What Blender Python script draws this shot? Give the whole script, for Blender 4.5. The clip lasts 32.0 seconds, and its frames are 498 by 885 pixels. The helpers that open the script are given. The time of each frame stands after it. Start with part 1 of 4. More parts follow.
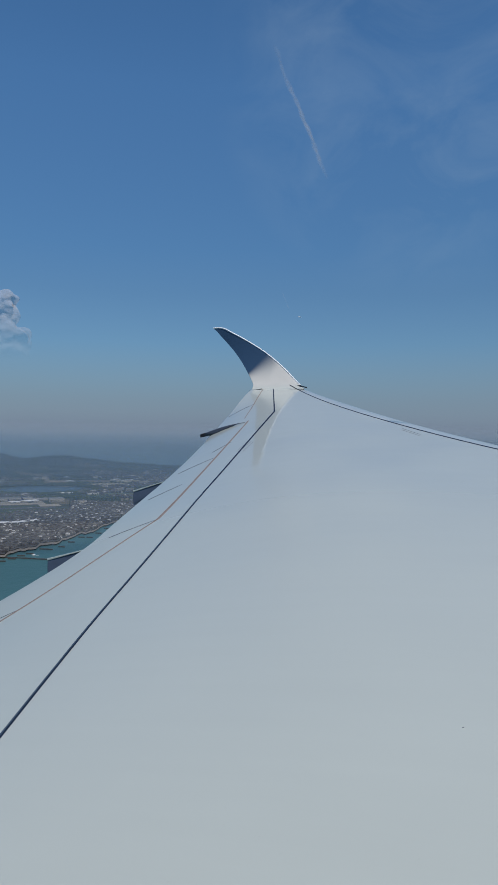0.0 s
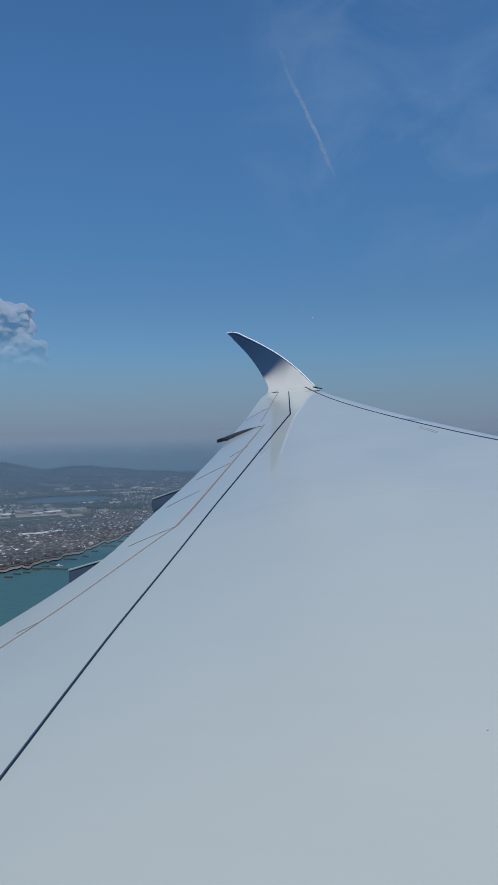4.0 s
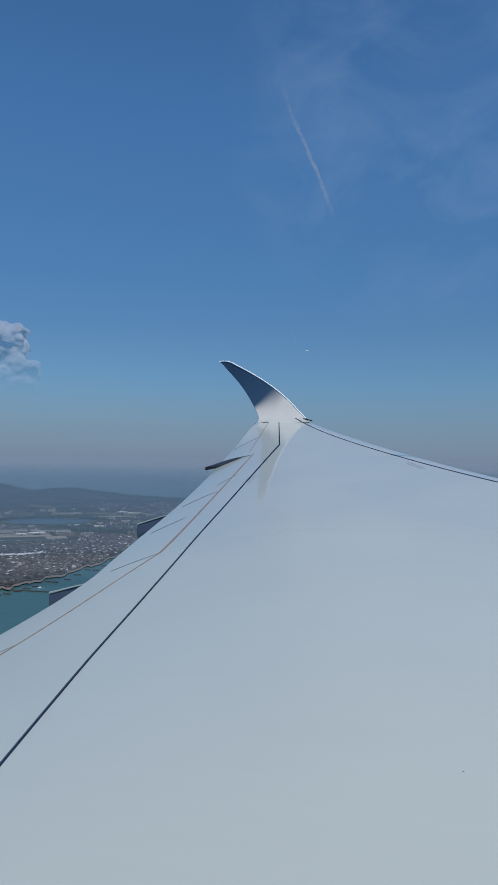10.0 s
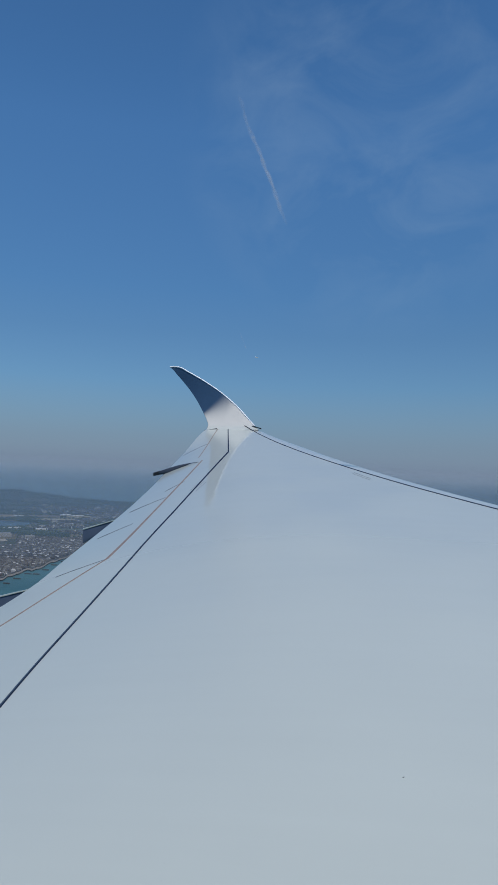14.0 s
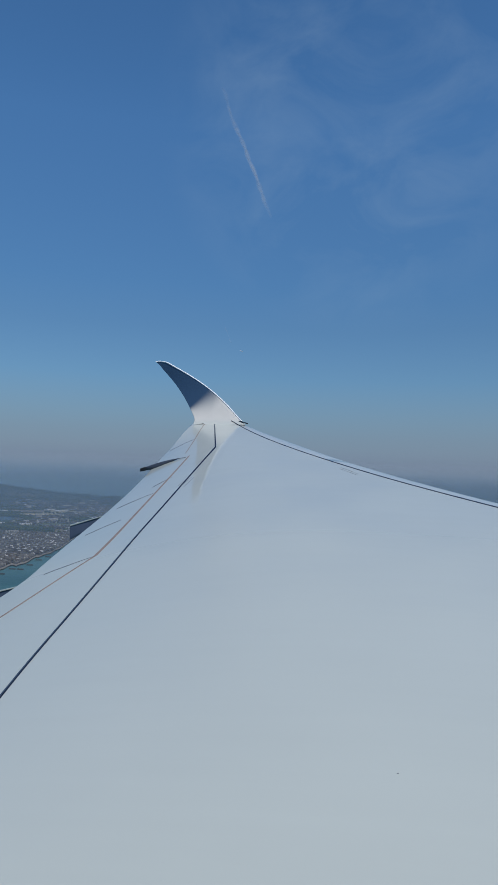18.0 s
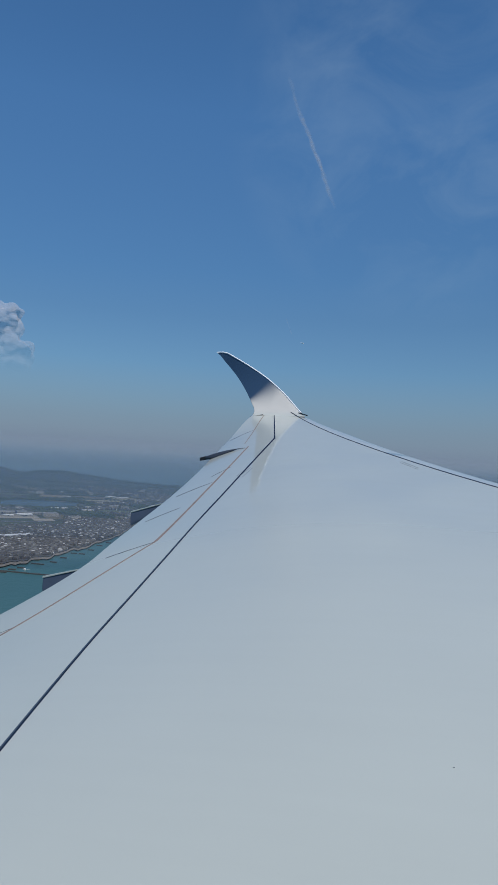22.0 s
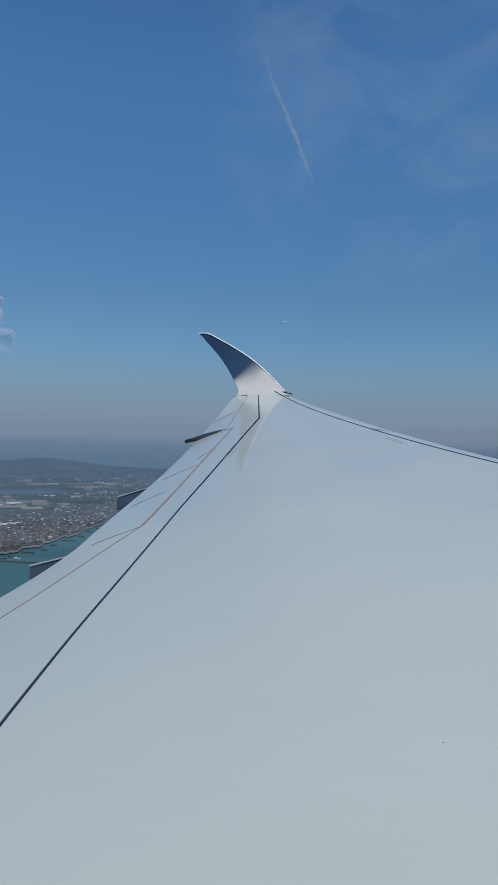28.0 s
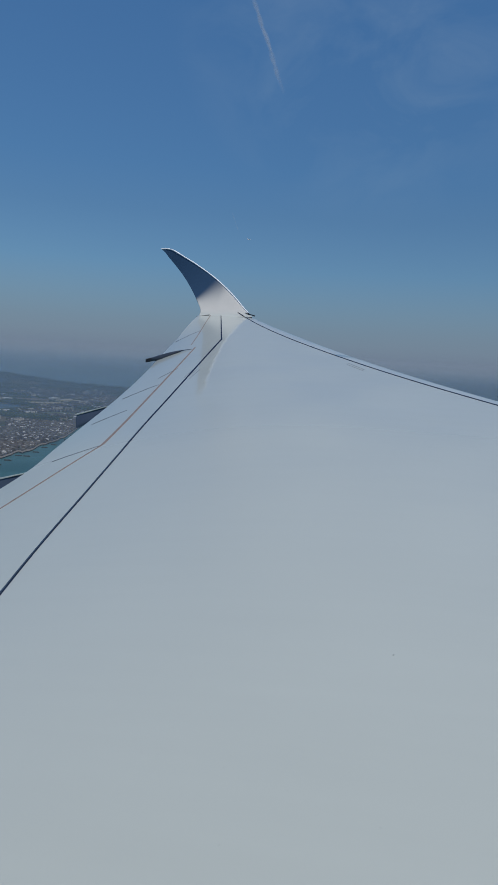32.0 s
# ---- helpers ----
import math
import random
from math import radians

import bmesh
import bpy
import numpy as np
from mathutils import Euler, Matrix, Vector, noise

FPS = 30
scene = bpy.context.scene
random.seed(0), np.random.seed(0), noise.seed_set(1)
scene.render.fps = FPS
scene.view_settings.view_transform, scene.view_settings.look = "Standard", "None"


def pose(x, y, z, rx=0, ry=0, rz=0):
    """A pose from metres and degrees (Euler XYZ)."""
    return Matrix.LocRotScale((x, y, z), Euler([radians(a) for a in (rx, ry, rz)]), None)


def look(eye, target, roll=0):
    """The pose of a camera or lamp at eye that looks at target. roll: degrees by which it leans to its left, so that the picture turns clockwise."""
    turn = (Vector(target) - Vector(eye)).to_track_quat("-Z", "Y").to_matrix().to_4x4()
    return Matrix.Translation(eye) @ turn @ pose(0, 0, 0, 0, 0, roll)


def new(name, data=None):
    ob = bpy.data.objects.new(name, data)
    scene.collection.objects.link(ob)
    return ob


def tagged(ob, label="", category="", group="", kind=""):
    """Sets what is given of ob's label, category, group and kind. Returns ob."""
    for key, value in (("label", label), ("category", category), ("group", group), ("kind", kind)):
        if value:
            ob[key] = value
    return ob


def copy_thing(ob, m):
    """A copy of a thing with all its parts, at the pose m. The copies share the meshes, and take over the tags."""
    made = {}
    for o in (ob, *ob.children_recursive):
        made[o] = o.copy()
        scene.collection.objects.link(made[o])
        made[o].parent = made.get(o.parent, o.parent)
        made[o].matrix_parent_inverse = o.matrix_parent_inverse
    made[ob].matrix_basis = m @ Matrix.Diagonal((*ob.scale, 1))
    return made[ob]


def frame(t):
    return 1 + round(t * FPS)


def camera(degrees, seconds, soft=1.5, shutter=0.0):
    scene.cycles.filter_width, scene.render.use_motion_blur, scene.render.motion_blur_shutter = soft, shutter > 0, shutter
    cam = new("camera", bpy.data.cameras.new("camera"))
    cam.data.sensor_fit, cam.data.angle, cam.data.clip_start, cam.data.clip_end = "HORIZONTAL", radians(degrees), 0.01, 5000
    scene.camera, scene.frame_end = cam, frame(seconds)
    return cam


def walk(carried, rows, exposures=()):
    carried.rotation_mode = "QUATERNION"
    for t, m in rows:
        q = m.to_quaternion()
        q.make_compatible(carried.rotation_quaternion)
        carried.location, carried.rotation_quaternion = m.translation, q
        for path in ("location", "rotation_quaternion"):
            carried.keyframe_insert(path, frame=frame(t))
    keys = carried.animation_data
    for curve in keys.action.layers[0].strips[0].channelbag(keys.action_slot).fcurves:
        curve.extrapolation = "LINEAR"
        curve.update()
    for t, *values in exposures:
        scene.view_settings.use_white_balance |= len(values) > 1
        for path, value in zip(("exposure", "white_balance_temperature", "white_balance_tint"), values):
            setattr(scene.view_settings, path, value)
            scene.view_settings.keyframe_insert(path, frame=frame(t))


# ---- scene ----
# The world: x towards the aircraft's nose, y outboard over the port wing, z up from the cabin window.

cam = camera(40.0, 32.0, soft=1.0)
walk(cam, [
    (0, pose(0.001, 0.007, -0.002, 89.379, -0.766, 20.014)),
    (0.5, pose(0.006, 0.015, 0.005, 88.964, -0.626, 20.653)),
    (1, pose(0.022, 0.035, 0.014, 88.512, -0.472, 20.549)),
    (1.5, pose(0.025, 0.037, 0.008, 88.096, -0.281, 20.670)),
    (2, pose(0.019, 0.033, 0.002, 89.049, -0.004, 20.416)),
    (2.5, pose(0.034, 0.051, 0.009, 89.232, 0.357, 20.716)),
    (4.5, pose(0.052, 0.078, 0.005, 89.829, 1.619, 21.469)),
    (5, pose(0.069, 0.087, -0.019, 89.778, 1.757, 20.411)),
    (5.5, pose(0.059, 0.069, 0.032, 89.358, 1.342, 20.135)),
    (6, pose(0.058, 0.034, 0.017, 89.607, 1.579, 19.324)),
    (6.5, pose(0.058, 0.055, 0.045, 89.890, 1.392, 19.789)),
    (7, pose(0.062, 0.065, 0.035, 90.067, 1.456, 18.480)),
    (7.5, pose(0.069, 0.079, 0.032, 90.337, 1.524, 17.270)),
    (8, pose(0.072, 0.087, 0.025, 90.601, 1.431, 17.317)),
    (8.5, pose(0.073, 0.095, 0.010, 90.811, 1.630, 17.804)),
    (9, pose(0.085, 0.100, -0.024, 91.568, 1.827, 18.726)),
    (9.5, pose(0.072, 0.081, 0.004, 92.186, 0.600, 18.284)),
    (10, pose(0.070, 0.058, 0.009, 92.112, -0.984, 20.630)),
    (10.5, pose(0.069, 0.043, 0.015, 93.254, -1.222, 21.938)),
    (11, pose(0.066, 0.020, 0.014, 93.965, -1.429, 18.234)),
    (11.5, pose(0.070, 0.009, 0.028, 93.724, -1.946, 16.663)),
    (12, pose(0.067, -0.015, 0.029, 93.435, -2.143, 16.461)),
    (12.5, pose(0.062, -0.036, 0.031, 93.122, -2.194, 16.641)),
    (13, pose(0.081, -0.047, 0.041, 92.818, -2.160, 16.945)),
    (13.5, pose(0.060, -0.056, 0.049, 92.678, -2.116, 14.694)),
    (14, pose(0.052, -0.059, 0.061, 92.695, -2.197, 16.184)),
    (14.5, pose(0.047, -0.063, 0.067, 92.559, -2.042, 15.944)),
    (16.5, pose(0.023, -0.074, 0.098, 92.188, -2.019, 15.051)),
    (17, pose(0.006, -0.088, 0.090, 92.372, -1.894, 14.645)),
    (17.5, pose(0.003, -0.093, 0.098, 92.513, -2.070, 14.138)),
    (18, pose(-0.011, -0.098, 0.108, 92.218, -1.969, 14.940)),
    (18.5, pose(-0.021, -0.112, 0.105, 91.976, -2.264, 14.276)),
    (19, pose(-0.026, -0.128, 0.093, 91.812, -2.709, 14.381)),
    (19.5, pose(-0.031, -0.143, 0.113, 91.325, -3.459, 16.600)),
    (20, pose(-0.037, -0.184, 0.117, 91.080, -3.501, 14.820)),
    (20.5, pose(-0.030, -0.169, 0.104, 90.836, -3.713, 19.042)),
    (21, pose(-0.025, -0.153, 0.102, 91.093, -3.528, 20.245)),
    (21.5, pose(-0.025, -0.152, 0.087, 91.263, -3.598, 20.078)),
    (22, pose(-0.017, -0.144, 0.078, 91.324, -3.313, 19.811)),
    (22.5, pose(-0.018, -0.140, 0.065, 91.484, -2.957, 19.967)),
    (23, pose(-0.009, -0.134, 0.063, 91.622, -2.856, 19.923)),
    (23.5, pose(-0.014, -0.116, 0.069, 91.616, -2.595, 19.778)),
    (24, pose(-0.008, -0.102, 0.076, 90.779, -2.591, 19.955)),
    (24.5, pose(-0.007, -0.085, 0.089, 90.792, -2.270, 20.464)),
    (26.5, pose(0.006, -0.036, 0.092, 90.040, -1.973, 20.138)),
    (27, pose(0.003, -0.031, 0.084, 90.050, -1.560, 19.637)),
    (27.5, pose(-0.001, -0.027, 0.080, 90.132, -1.369, 19.362)),
    (28, pose(0.007, -0.013, 0.076, 89.746, -1.288, 18.732)),
    (28.5, pose(-0.005, -0.021, 0.087, 90.375, -1.369, 16.428)),
    (29, pose(-0.012, -0.028, 0.094, 89.977, -1.332, 15.272)),
    (29.5, pose(-0.020, -0.039, 0.097, 89.019, -2.897, 15.604)),
    (30, pose(-0.029, -0.057, 0.083, 84.102, -2.787, 16.211)),
    (30.5, pose(-0.041, -0.071, 0.084, 85.621, -4.618, 16.637)),
    (31, pose(-0.049, -0.080, 0.091, 85.293, -4.339, 12.600)),
    (31.5, pose(-0.061, -0.101, 0.081, 84.927, -5.243, 13.399)),
    (32, pose(-0.059, -0.097, 0.105, 83.299, -3.336, 15.328)),
], exposures=[(0, -0.06, 6750, 10), (2, -0.06, 6570, 10), (5, -0.06, 6420, 10), (12, -0.04, 6420, 10), (18, -0.03, 6520, 10), (23, -0.03, 6600, 10),
               (28.6, -0.03, 6640, 10), (30, -0.23, 6600, 10), (32, -0.22, 6600, 10)])

# ---------------------------------------------------------------- light
SUN_EL, SUN_AZ = 57.0, 130.0          # degrees; the azimuth runs from outboard (+y) towards the nose (+x)
sun_dir = Vector((math.cos(radians(SUN_EL)) * math.sin(radians(SUN_AZ)),
                  math.cos(radians(SUN_EL)) * math.cos(radians(SUN_AZ)), math.sin(radians(SUN_EL))))
sun = new("sun", bpy.data.lights.new("sun", "SUN"))
sun.data.energy, sun.data.angle, sun.data.color = 3.65, radians(0.53), (1.0, 0.95, 0.88)
sun.matrix_world = look((0, 0, 60), tuple(Vector((0, 0, 60)) - sun_dir))


def tree_of(m):
    m.use_nodes = True
    m.node_tree.nodes.clear()
    return m.node_tree


def node(t, kind, **sets):
    """A node with its properties and inputs; a name that the node has no property for is an input."""
    n = t.nodes.new(kind)
    for k, v in sets.items():
        if k.startswith("i_"):
            key = k[2:]
            s = n.inputs[int(key)] if key.isdigit() else n.inputs[key.replace("_", " ")]
            if hasattr(v, "is_output"):
                t.links.new(v, s)
            else:
                s.default_value = v
        else:
            setattr(n, k, v)
    return n


def ramp(t, fac, stops, interp="LINEAR"):
    n = t.nodes.new("ShaderNodeValToRGB")
    n.color_ramp.interpolation = interp
    while len(n.color_ramp.elements) < len(stops):
        n.color_ramp.elements.new(0.5)
    for e, (p, c) in zip(n.color_ramp.elements, stops):
        e.position = p
        e.color = (*c, 1) if len(c) == 3 else c
    t.links.new(fac, n.inputs[0])
    return n.outputs[0]


def mix(t, fac, a, b, mode="MIX"):
    n = t.nodes.new("ShaderNodeMix")
    n.data_type, n.blend_type = "RGBA", mode
    for s, v in ((n.inputs[0], fac), (n.inputs[6], a), (n.inputs[7], b)):
        if hasattr(v, "is_output"):
            t.links.new(v, s)
        elif isinstance(v, (int, float)):
            s.default_value = v
        else:
            s.default_value = (*v, 1)
    return n.outputs[2]


def maths(t, op, a, b=0.0, clamp=False):
    n = t.nodes.new("ShaderNodeMath")
    n.operation, n.use_clamp = op, clamp
    for s, v in ((n.inputs[0], a), (n.inputs[1], b)):
        if hasattr(v, "is_output"):
            t.links.new(v, s)
        else:
            s.default_value = v
    return n.outputs[0]


world = bpy.data.worlds.new("sky")
scene.world = world
wt = tree_of(world)
way = node(wt, "ShaderNodeTexCoord").outputs["Generated"]
sky = node(wt, "ShaderNodeTexSky", sky_type="NISHITA", sun_disc=False, sun_elevation=radians(SUN_EL),
           sun_rotation=radians(SUN_AZ), altitude=600.0, air_density=1.15, dust_density=0.05, ozone_density=3.0)
up = node(wt, "ShaderNodeSeparateXYZ", i_0=way).outputs[2]
# summer haze lying low over the land and the sea
haze = ramp(wt, maths(wt, "ABSOLUTE", up), [(0.0, (1, 1, 1)), (0.05, (0.78, 0.78, 0.78)), (0.13, (0.26, 0.26, 0.26)),
                                            (0.26, (0.06, 0.06, 0.06)), (0.5, (0, 0, 0))])
clear = ramp(wt, up, [(0.06, (0.335, 0.582, 0.775)), (0.20, (0.345, 0.600, 0.79)), (0.45, (0.515, 0.875, 1.115))])      # deeper blue overhead
blue = mix(wt, 1.0, sky.outputs[0], clear, "MULTIPLY")
base = mix(wt, haze, blue, (1.88, 2.45, 3.46))
# thin high cirrus in the quarter ahead of the wing
ci_map = node(wt, "ShaderNodeMapping", i_Vector=way, i_Rotation=(0.3, 0.5, 0.6), i_Scale=(3.0, 4.0, 4.2))
ci = node(wt, "ShaderNodeTexNoise", i_Vector=ci_map.outputs[0], i_Scale=2.3, i_Detail=7.0, i_Roughness=0.56, i_Distortion=0.7)
ci_a = ramp(wt, ci.outputs[0], [(0.41, (0, 0, 0)), (0.82, (1, 1, 1))])
ahead = node(wt, "ShaderNodeVectorMath", operation="DOT_PRODUCT", i_0=way, i_1=(-0.093, 0.886, 0.454)).outputs["Value"]
ci_w = ramp(wt, ahead, [(0.962, (0, 0, 0)), (0.99, (1, 1, 1))])
ci_f = maths(wt, "MULTIPLY", maths(wt, "MULTIPLY", ci_a, ci_w), 0.26)
full = mix(wt, ci_f, base, (3.0, 4.2, 5.6))
wb = node(wt, "ShaderNodeBackground", i_Color=full, i_Strength=0.10)
node(wt, "ShaderNodeOutputWorld", i_Surface=wb.outputs[0])


# ---------------------------------------------------------------- materials
def material(name):
    m = bpy.data.materials.new(name)
    return m, tree_of(m)


def surface(t, **inputs):
    p = node(t, "ShaderNodeBsdfPrincipled", **inputs)
    node(t, "ShaderNodeOutputMaterial", i_Surface=p.outputs[0])
    return p


def noise_of(t, co, scale, detail=4.0, rough=0.55):
    return node(t, "ShaderNodeTexNoise", i_Vector=co, i_Scale=scale, i_Detail=detail, i_Roughness=rough).outputs[0]


def plain(name, colour, rough=0.6, metal=0.0, vary=0.25, scale=3.0, spread=0.0, bump=0.0, spec=0.5):
    """A worn plain surface: two scales of tone, and a spread from object to object."""
    m, t = material(name)
    co = node(t, "ShaderNodeTexCoord").outputs["Object"]
    f = maths(t, "ADD", maths(t, "MULTIPLY", noise_of(t, co, scale), 0.6), maths(t, "MULTIPLY", noise_of(t, co, scale * 9), 0.4))
    lo, hi = [c * (1 - vary) for c in colour], [min(1, c * (1 + vary)) for c in colour]
    c = ramp(t, f, [(0.3, lo), (0.7, hi)])
    if spread:
        r = node(t, "ShaderNodeObjectInfo").outputs["Random"]
        c = mix(t, maths(t, "MULTIPLY", r, spread), c, tuple(x * 0.35 for x in colour))
    p = surface(t, i_Base_Color=c, i_Roughness=rough, i_Metallic=metal, i_Specular_IOR_Level=spec)
    if bump:
        b = node(t, "ShaderNodeBump", i_Strength=0.5, i_Distance=bump, i_Height=f)
        t.links.new(b.outputs[0], p.inputs["Normal"])
    return m


def wing_paint(name, colour, wave, gloss=0.75):
    """Gloss or satin grey aircraft paint: faint chordwise streaks, slightly uneven skin."""
    m, t = material(name)
    co = node(t, "ShaderNodeTexCoord").outputs["Object"]
    streak = node(t, "ShaderNodeMapping", i_Vector=co, i_Scale=(0.18, 2.6, 0.6), i_Rotation=(0, 0, 0.12))
    s = noise_of(t, streak.outputs[0], 1.6, 6.0)
    g = noise_of(t, co, 0.45, 3.0)
    f = maths(t, "ADD", maths(t, "MULTIPLY", s, 0.45), maths(t, "MULTIPLY", g, 0.55))
    c = ramp(t, f, [(0.3, [x * 0.975 for x in colour]), (0.7, [x * 1.018 for x in colour])])
    spot = node(t, "ShaderNodeTexNoise", i_Vector=co, i_Scale=26.0, i_Detail=2.0).outputs[0]
    c = mix(t, ramp(t, spot, [(0.73, (0, 0, 0)), (0.80, (0.22, 0.22, 0.22))]), c, tuple(x * 0.72 for x in colour))
    wavy = node(t, "ShaderNodeMapping", i_Vector=co, i_Scale=(0.9, 1.3, 0.9))
    r = ramp(t, g, [(0.3, (0.30, 0.30, 0.30)), (0.7, (0.42, 0.42, 0.42))])
    b = node(t, "ShaderNodeBump", i_Strength=0.6, i_Distance=wave, i_Height=maths(t, "ADD", noise_of(t, co, 0.55, 2.0), maths(t, "MULTIPLY", noise_of(t, wavy.outputs[0], 1.0, 3.0), 0.55)))
    dulled = node(t, "ShaderNodeMapRange", interpolation_type="SMOOTHSTEP", i_0=node(t, "ShaderNodeSeparateXYZ", i_0=co).outputs[1],
                i_1=10.5, i_2=17.0, i_3=0.34, i_4=0.03).outputs[0]        # coat made rougher inboard to blur the cloud's reflection there
    surface(t, i_Base_Color=c, i_Roughness=r, i_Specular_IOR_Level=0.25, i_Coat_Weight=gloss, i_Coat_Roughness=dulled, i_Normal=b.outputs[0], i_Coat_Normal=b.outputs[0])
    return m


PAINT = wing_paint("wing_grey_paint", (0.446, 0.488, 0.459), 0.006)
PAINT_LIGHT = wing_paint("slat_grey_paint", (0.48, 0.52, 0.505), 0.003)


def winglet_shade_paint(name, colour, tip):
    """Grey paint with the winglet's shade painted in as blue-grey towards its tip."""
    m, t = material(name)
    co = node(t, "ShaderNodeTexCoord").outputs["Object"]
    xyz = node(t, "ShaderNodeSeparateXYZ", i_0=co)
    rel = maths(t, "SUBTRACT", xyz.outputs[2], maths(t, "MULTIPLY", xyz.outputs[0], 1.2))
    wide = node(t, "ShaderNodeMapRange", i_0=xyz.outputs[0], i_1=-10.75, i_2=-9.6, i_3=0.25, i_4=1.7).outputs[0]        # edge of the painted shade: crisp at the trailing edge, soft towards the leading edge
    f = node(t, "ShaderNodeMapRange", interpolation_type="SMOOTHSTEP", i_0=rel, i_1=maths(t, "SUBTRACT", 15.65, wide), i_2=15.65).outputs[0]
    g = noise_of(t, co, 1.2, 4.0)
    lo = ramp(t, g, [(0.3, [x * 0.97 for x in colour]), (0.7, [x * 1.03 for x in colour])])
    # beyond the root the colour is lightened to paint sunlight on the fillet
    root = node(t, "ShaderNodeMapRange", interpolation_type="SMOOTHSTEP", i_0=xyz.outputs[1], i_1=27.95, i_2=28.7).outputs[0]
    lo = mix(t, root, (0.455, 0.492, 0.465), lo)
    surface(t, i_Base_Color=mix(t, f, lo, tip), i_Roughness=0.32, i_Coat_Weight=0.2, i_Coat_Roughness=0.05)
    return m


# the dark second colour is the upper winglet's shade, put into the paint
TIP_SHADE_PAINT = winglet_shade_paint("winglet_painted_shade", (0.52, 0.515, 0.485), (0.027, 0.058, 0.108))
SEAL = plain("dark_sealant", (0.009, 0.022, 0.054), 0.8, vary=0.35, scale=5, spec=0.1)
SEAL_GREY = plain("grey_gap", (0.026, 0.036, 0.058), 0.7, vary=0.3, scale=6, spec=0.1)
SEAL_PALE = plain("slate_bead", (0.038, 0.066, 0.108), 0.6, vary=0.2, scale=5)
FAINT = plain("faint_stencil", (0.20, 0.225, 0.245), 0.6, vary=0.3, scale=9)
OCHRE = plain("ochre_seal", (0.235, 0.182, 0.163), 0.8, vary=0.25, scale=4, spec=0.2)
METAL = plain("polished_edge", (0.90, 0.91, 0.92), 0.42, metal=0.1, vary=0.03)
BLACK = plain("black_rubber", (0.012, 0.013, 0.016), 0.6, vary=0.3)
FUSE = plain("fuselage_white", (0.72, 0.74, 0.76), 0.35, vary=0.03, scale=0.8)
# blue-grey here is the fairings' flank shade, put into the colour
FAIRING_SHADE = plain("fairing_shade_tone", (0.075, 0.10, 0.155), 0.4, vary=0.12)
HORN = plain("horn_dark", (0.035, 0.045, 0.065), 0.4, vary=0.15)
UNDER = plain("under_grey", (0.34, 0.37, 0.41), 0.45, vary=0.08)


# ---------------------------------------------------------------- building helpers
def mesh(name, verts, faces, mat, smooth=False):
    me = bpy.data.meshes.new(name)
    me.from_pydata([tuple(v) for v in verts], [], faces)
    for m in (mat if isinstance(mat, (list, tuple)) else [mat]):
        me.materials.append(m)
    if smooth:
        me.polygons.foreach_set("use_smooth", [True] * len(me.polygons))
    me.update()
    return me


def thing(name, label, category, at=(0, 0, 0), group="", kind="", turn=0.0):
    ob = new(name)
    ob.matrix_world = pose(*at, 0, 0, turn)
    return tagged(ob, label, category, group, kind)


def part(name, me, parent, label=""):
    ob = new(name, me)
    ob.parent = parent
    return tagged(ob, label)


def box_bm(bm, cx, cy, cz, sx, sy, sz, bevel=0.0):
    got = bmesh.ops.create_cube(bm, size=1.0, matrix=Matrix.Translation((cx, cy, cz)) @ Matrix.Diagonal((sx, sy, sz, 1)))
    if bevel:
        es = list({e for v in got["verts"] for e in v.link_edges})
        bmesh.ops.bevel(bm, geom=es, offset=bevel, segments=1, affect="EDGES")


def done(bm, name, mat, smooth=False):
    me = bpy.data.meshes.new(name)
    bm.to_mesh(me)
    bm.free()
    me.materials.append(mat)
    if smooth:
        me.polygons.foreach_set("use_smooth", [True] * len(me.polygons))
    return me


def box(name, cx, cy, cz, sx, sy, sz, mat, bevel=0.0):
    bm = bmesh.new()
    box_bm(bm, cx, cy, cz, sx, sy, sz, bevel)
    return done(bm, name, mat)


def curve3(p, q, r):
    """The parabola through three (span, x) pairs."""
    k = np.polyfit([p[0], q[0], r[0]], [p[1], q[1], r[1]], 2)
    return lambda o: float(np.polyval(k, o))


# ---------------------------------------------------------------- the wing
def rise(o):
    """Height of the bent wing's upper skin at span o."""
    return -2.2 + 0.06 * o + 0.0032 * o * o


def slat_line(o):
    if o < 13.5:
        return 2.87 + 0.60 * (13.5 - o)
    return -0.82 * (o - 17.0) + (0.009 * (o - 17.0) ** 2 if o > 17 else 0.0) - 0.15 * smooth01(20, 26.5, o)


def eased(rows):
    """A smooth line through rows of (span, x)."""
    o, x = [r[0] for r in rows], [r[1] for r in rows]
    d = [(x[i + 1] - x[i]) / (o[i + 1] - o[i]) for i in range(len(o) - 1)]
    m = [d[0]] + [(d[i] + d[i + 1]) / 2 for i in range(len(d) - 1)] + [d[-1]]

    def at(q):
        i = max(0, min(len(d) - 1, sum(1 for v in o if v <= q) - 1))
        h = o[i + 1] - o[i]
        f = (q - o[i]) / h
        if f < 0 or f > 1:
            return x[i if f < 0 else i + 1] + m[i if f < 0 else i + 1] * (q - o[i if f < 0 else i + 1])
        return ((2 * f ** 3 - 3 * f * f + 1) * x[i] + (f ** 3 - 2 * f * f + f) * h * m[i]
                + (3 * f * f - 2 * f ** 3) * x[i + 1] + (f ** 3 - f * f) * h * m[i + 1])
    return at


spar_in = eased([(4.47, -3.72), (5.53, -4.07), (7.11, -4.56), (8.82, -5.02), (11.24, -5.61), (13.54, -6.10), (16.27, -6.54), (18.93, -6.92), (23.09, -7.46)])


def spar_line(o):
    return spar_in(o) if o < 23.09 else -7.46 - 0.336 * (o - 23.09)


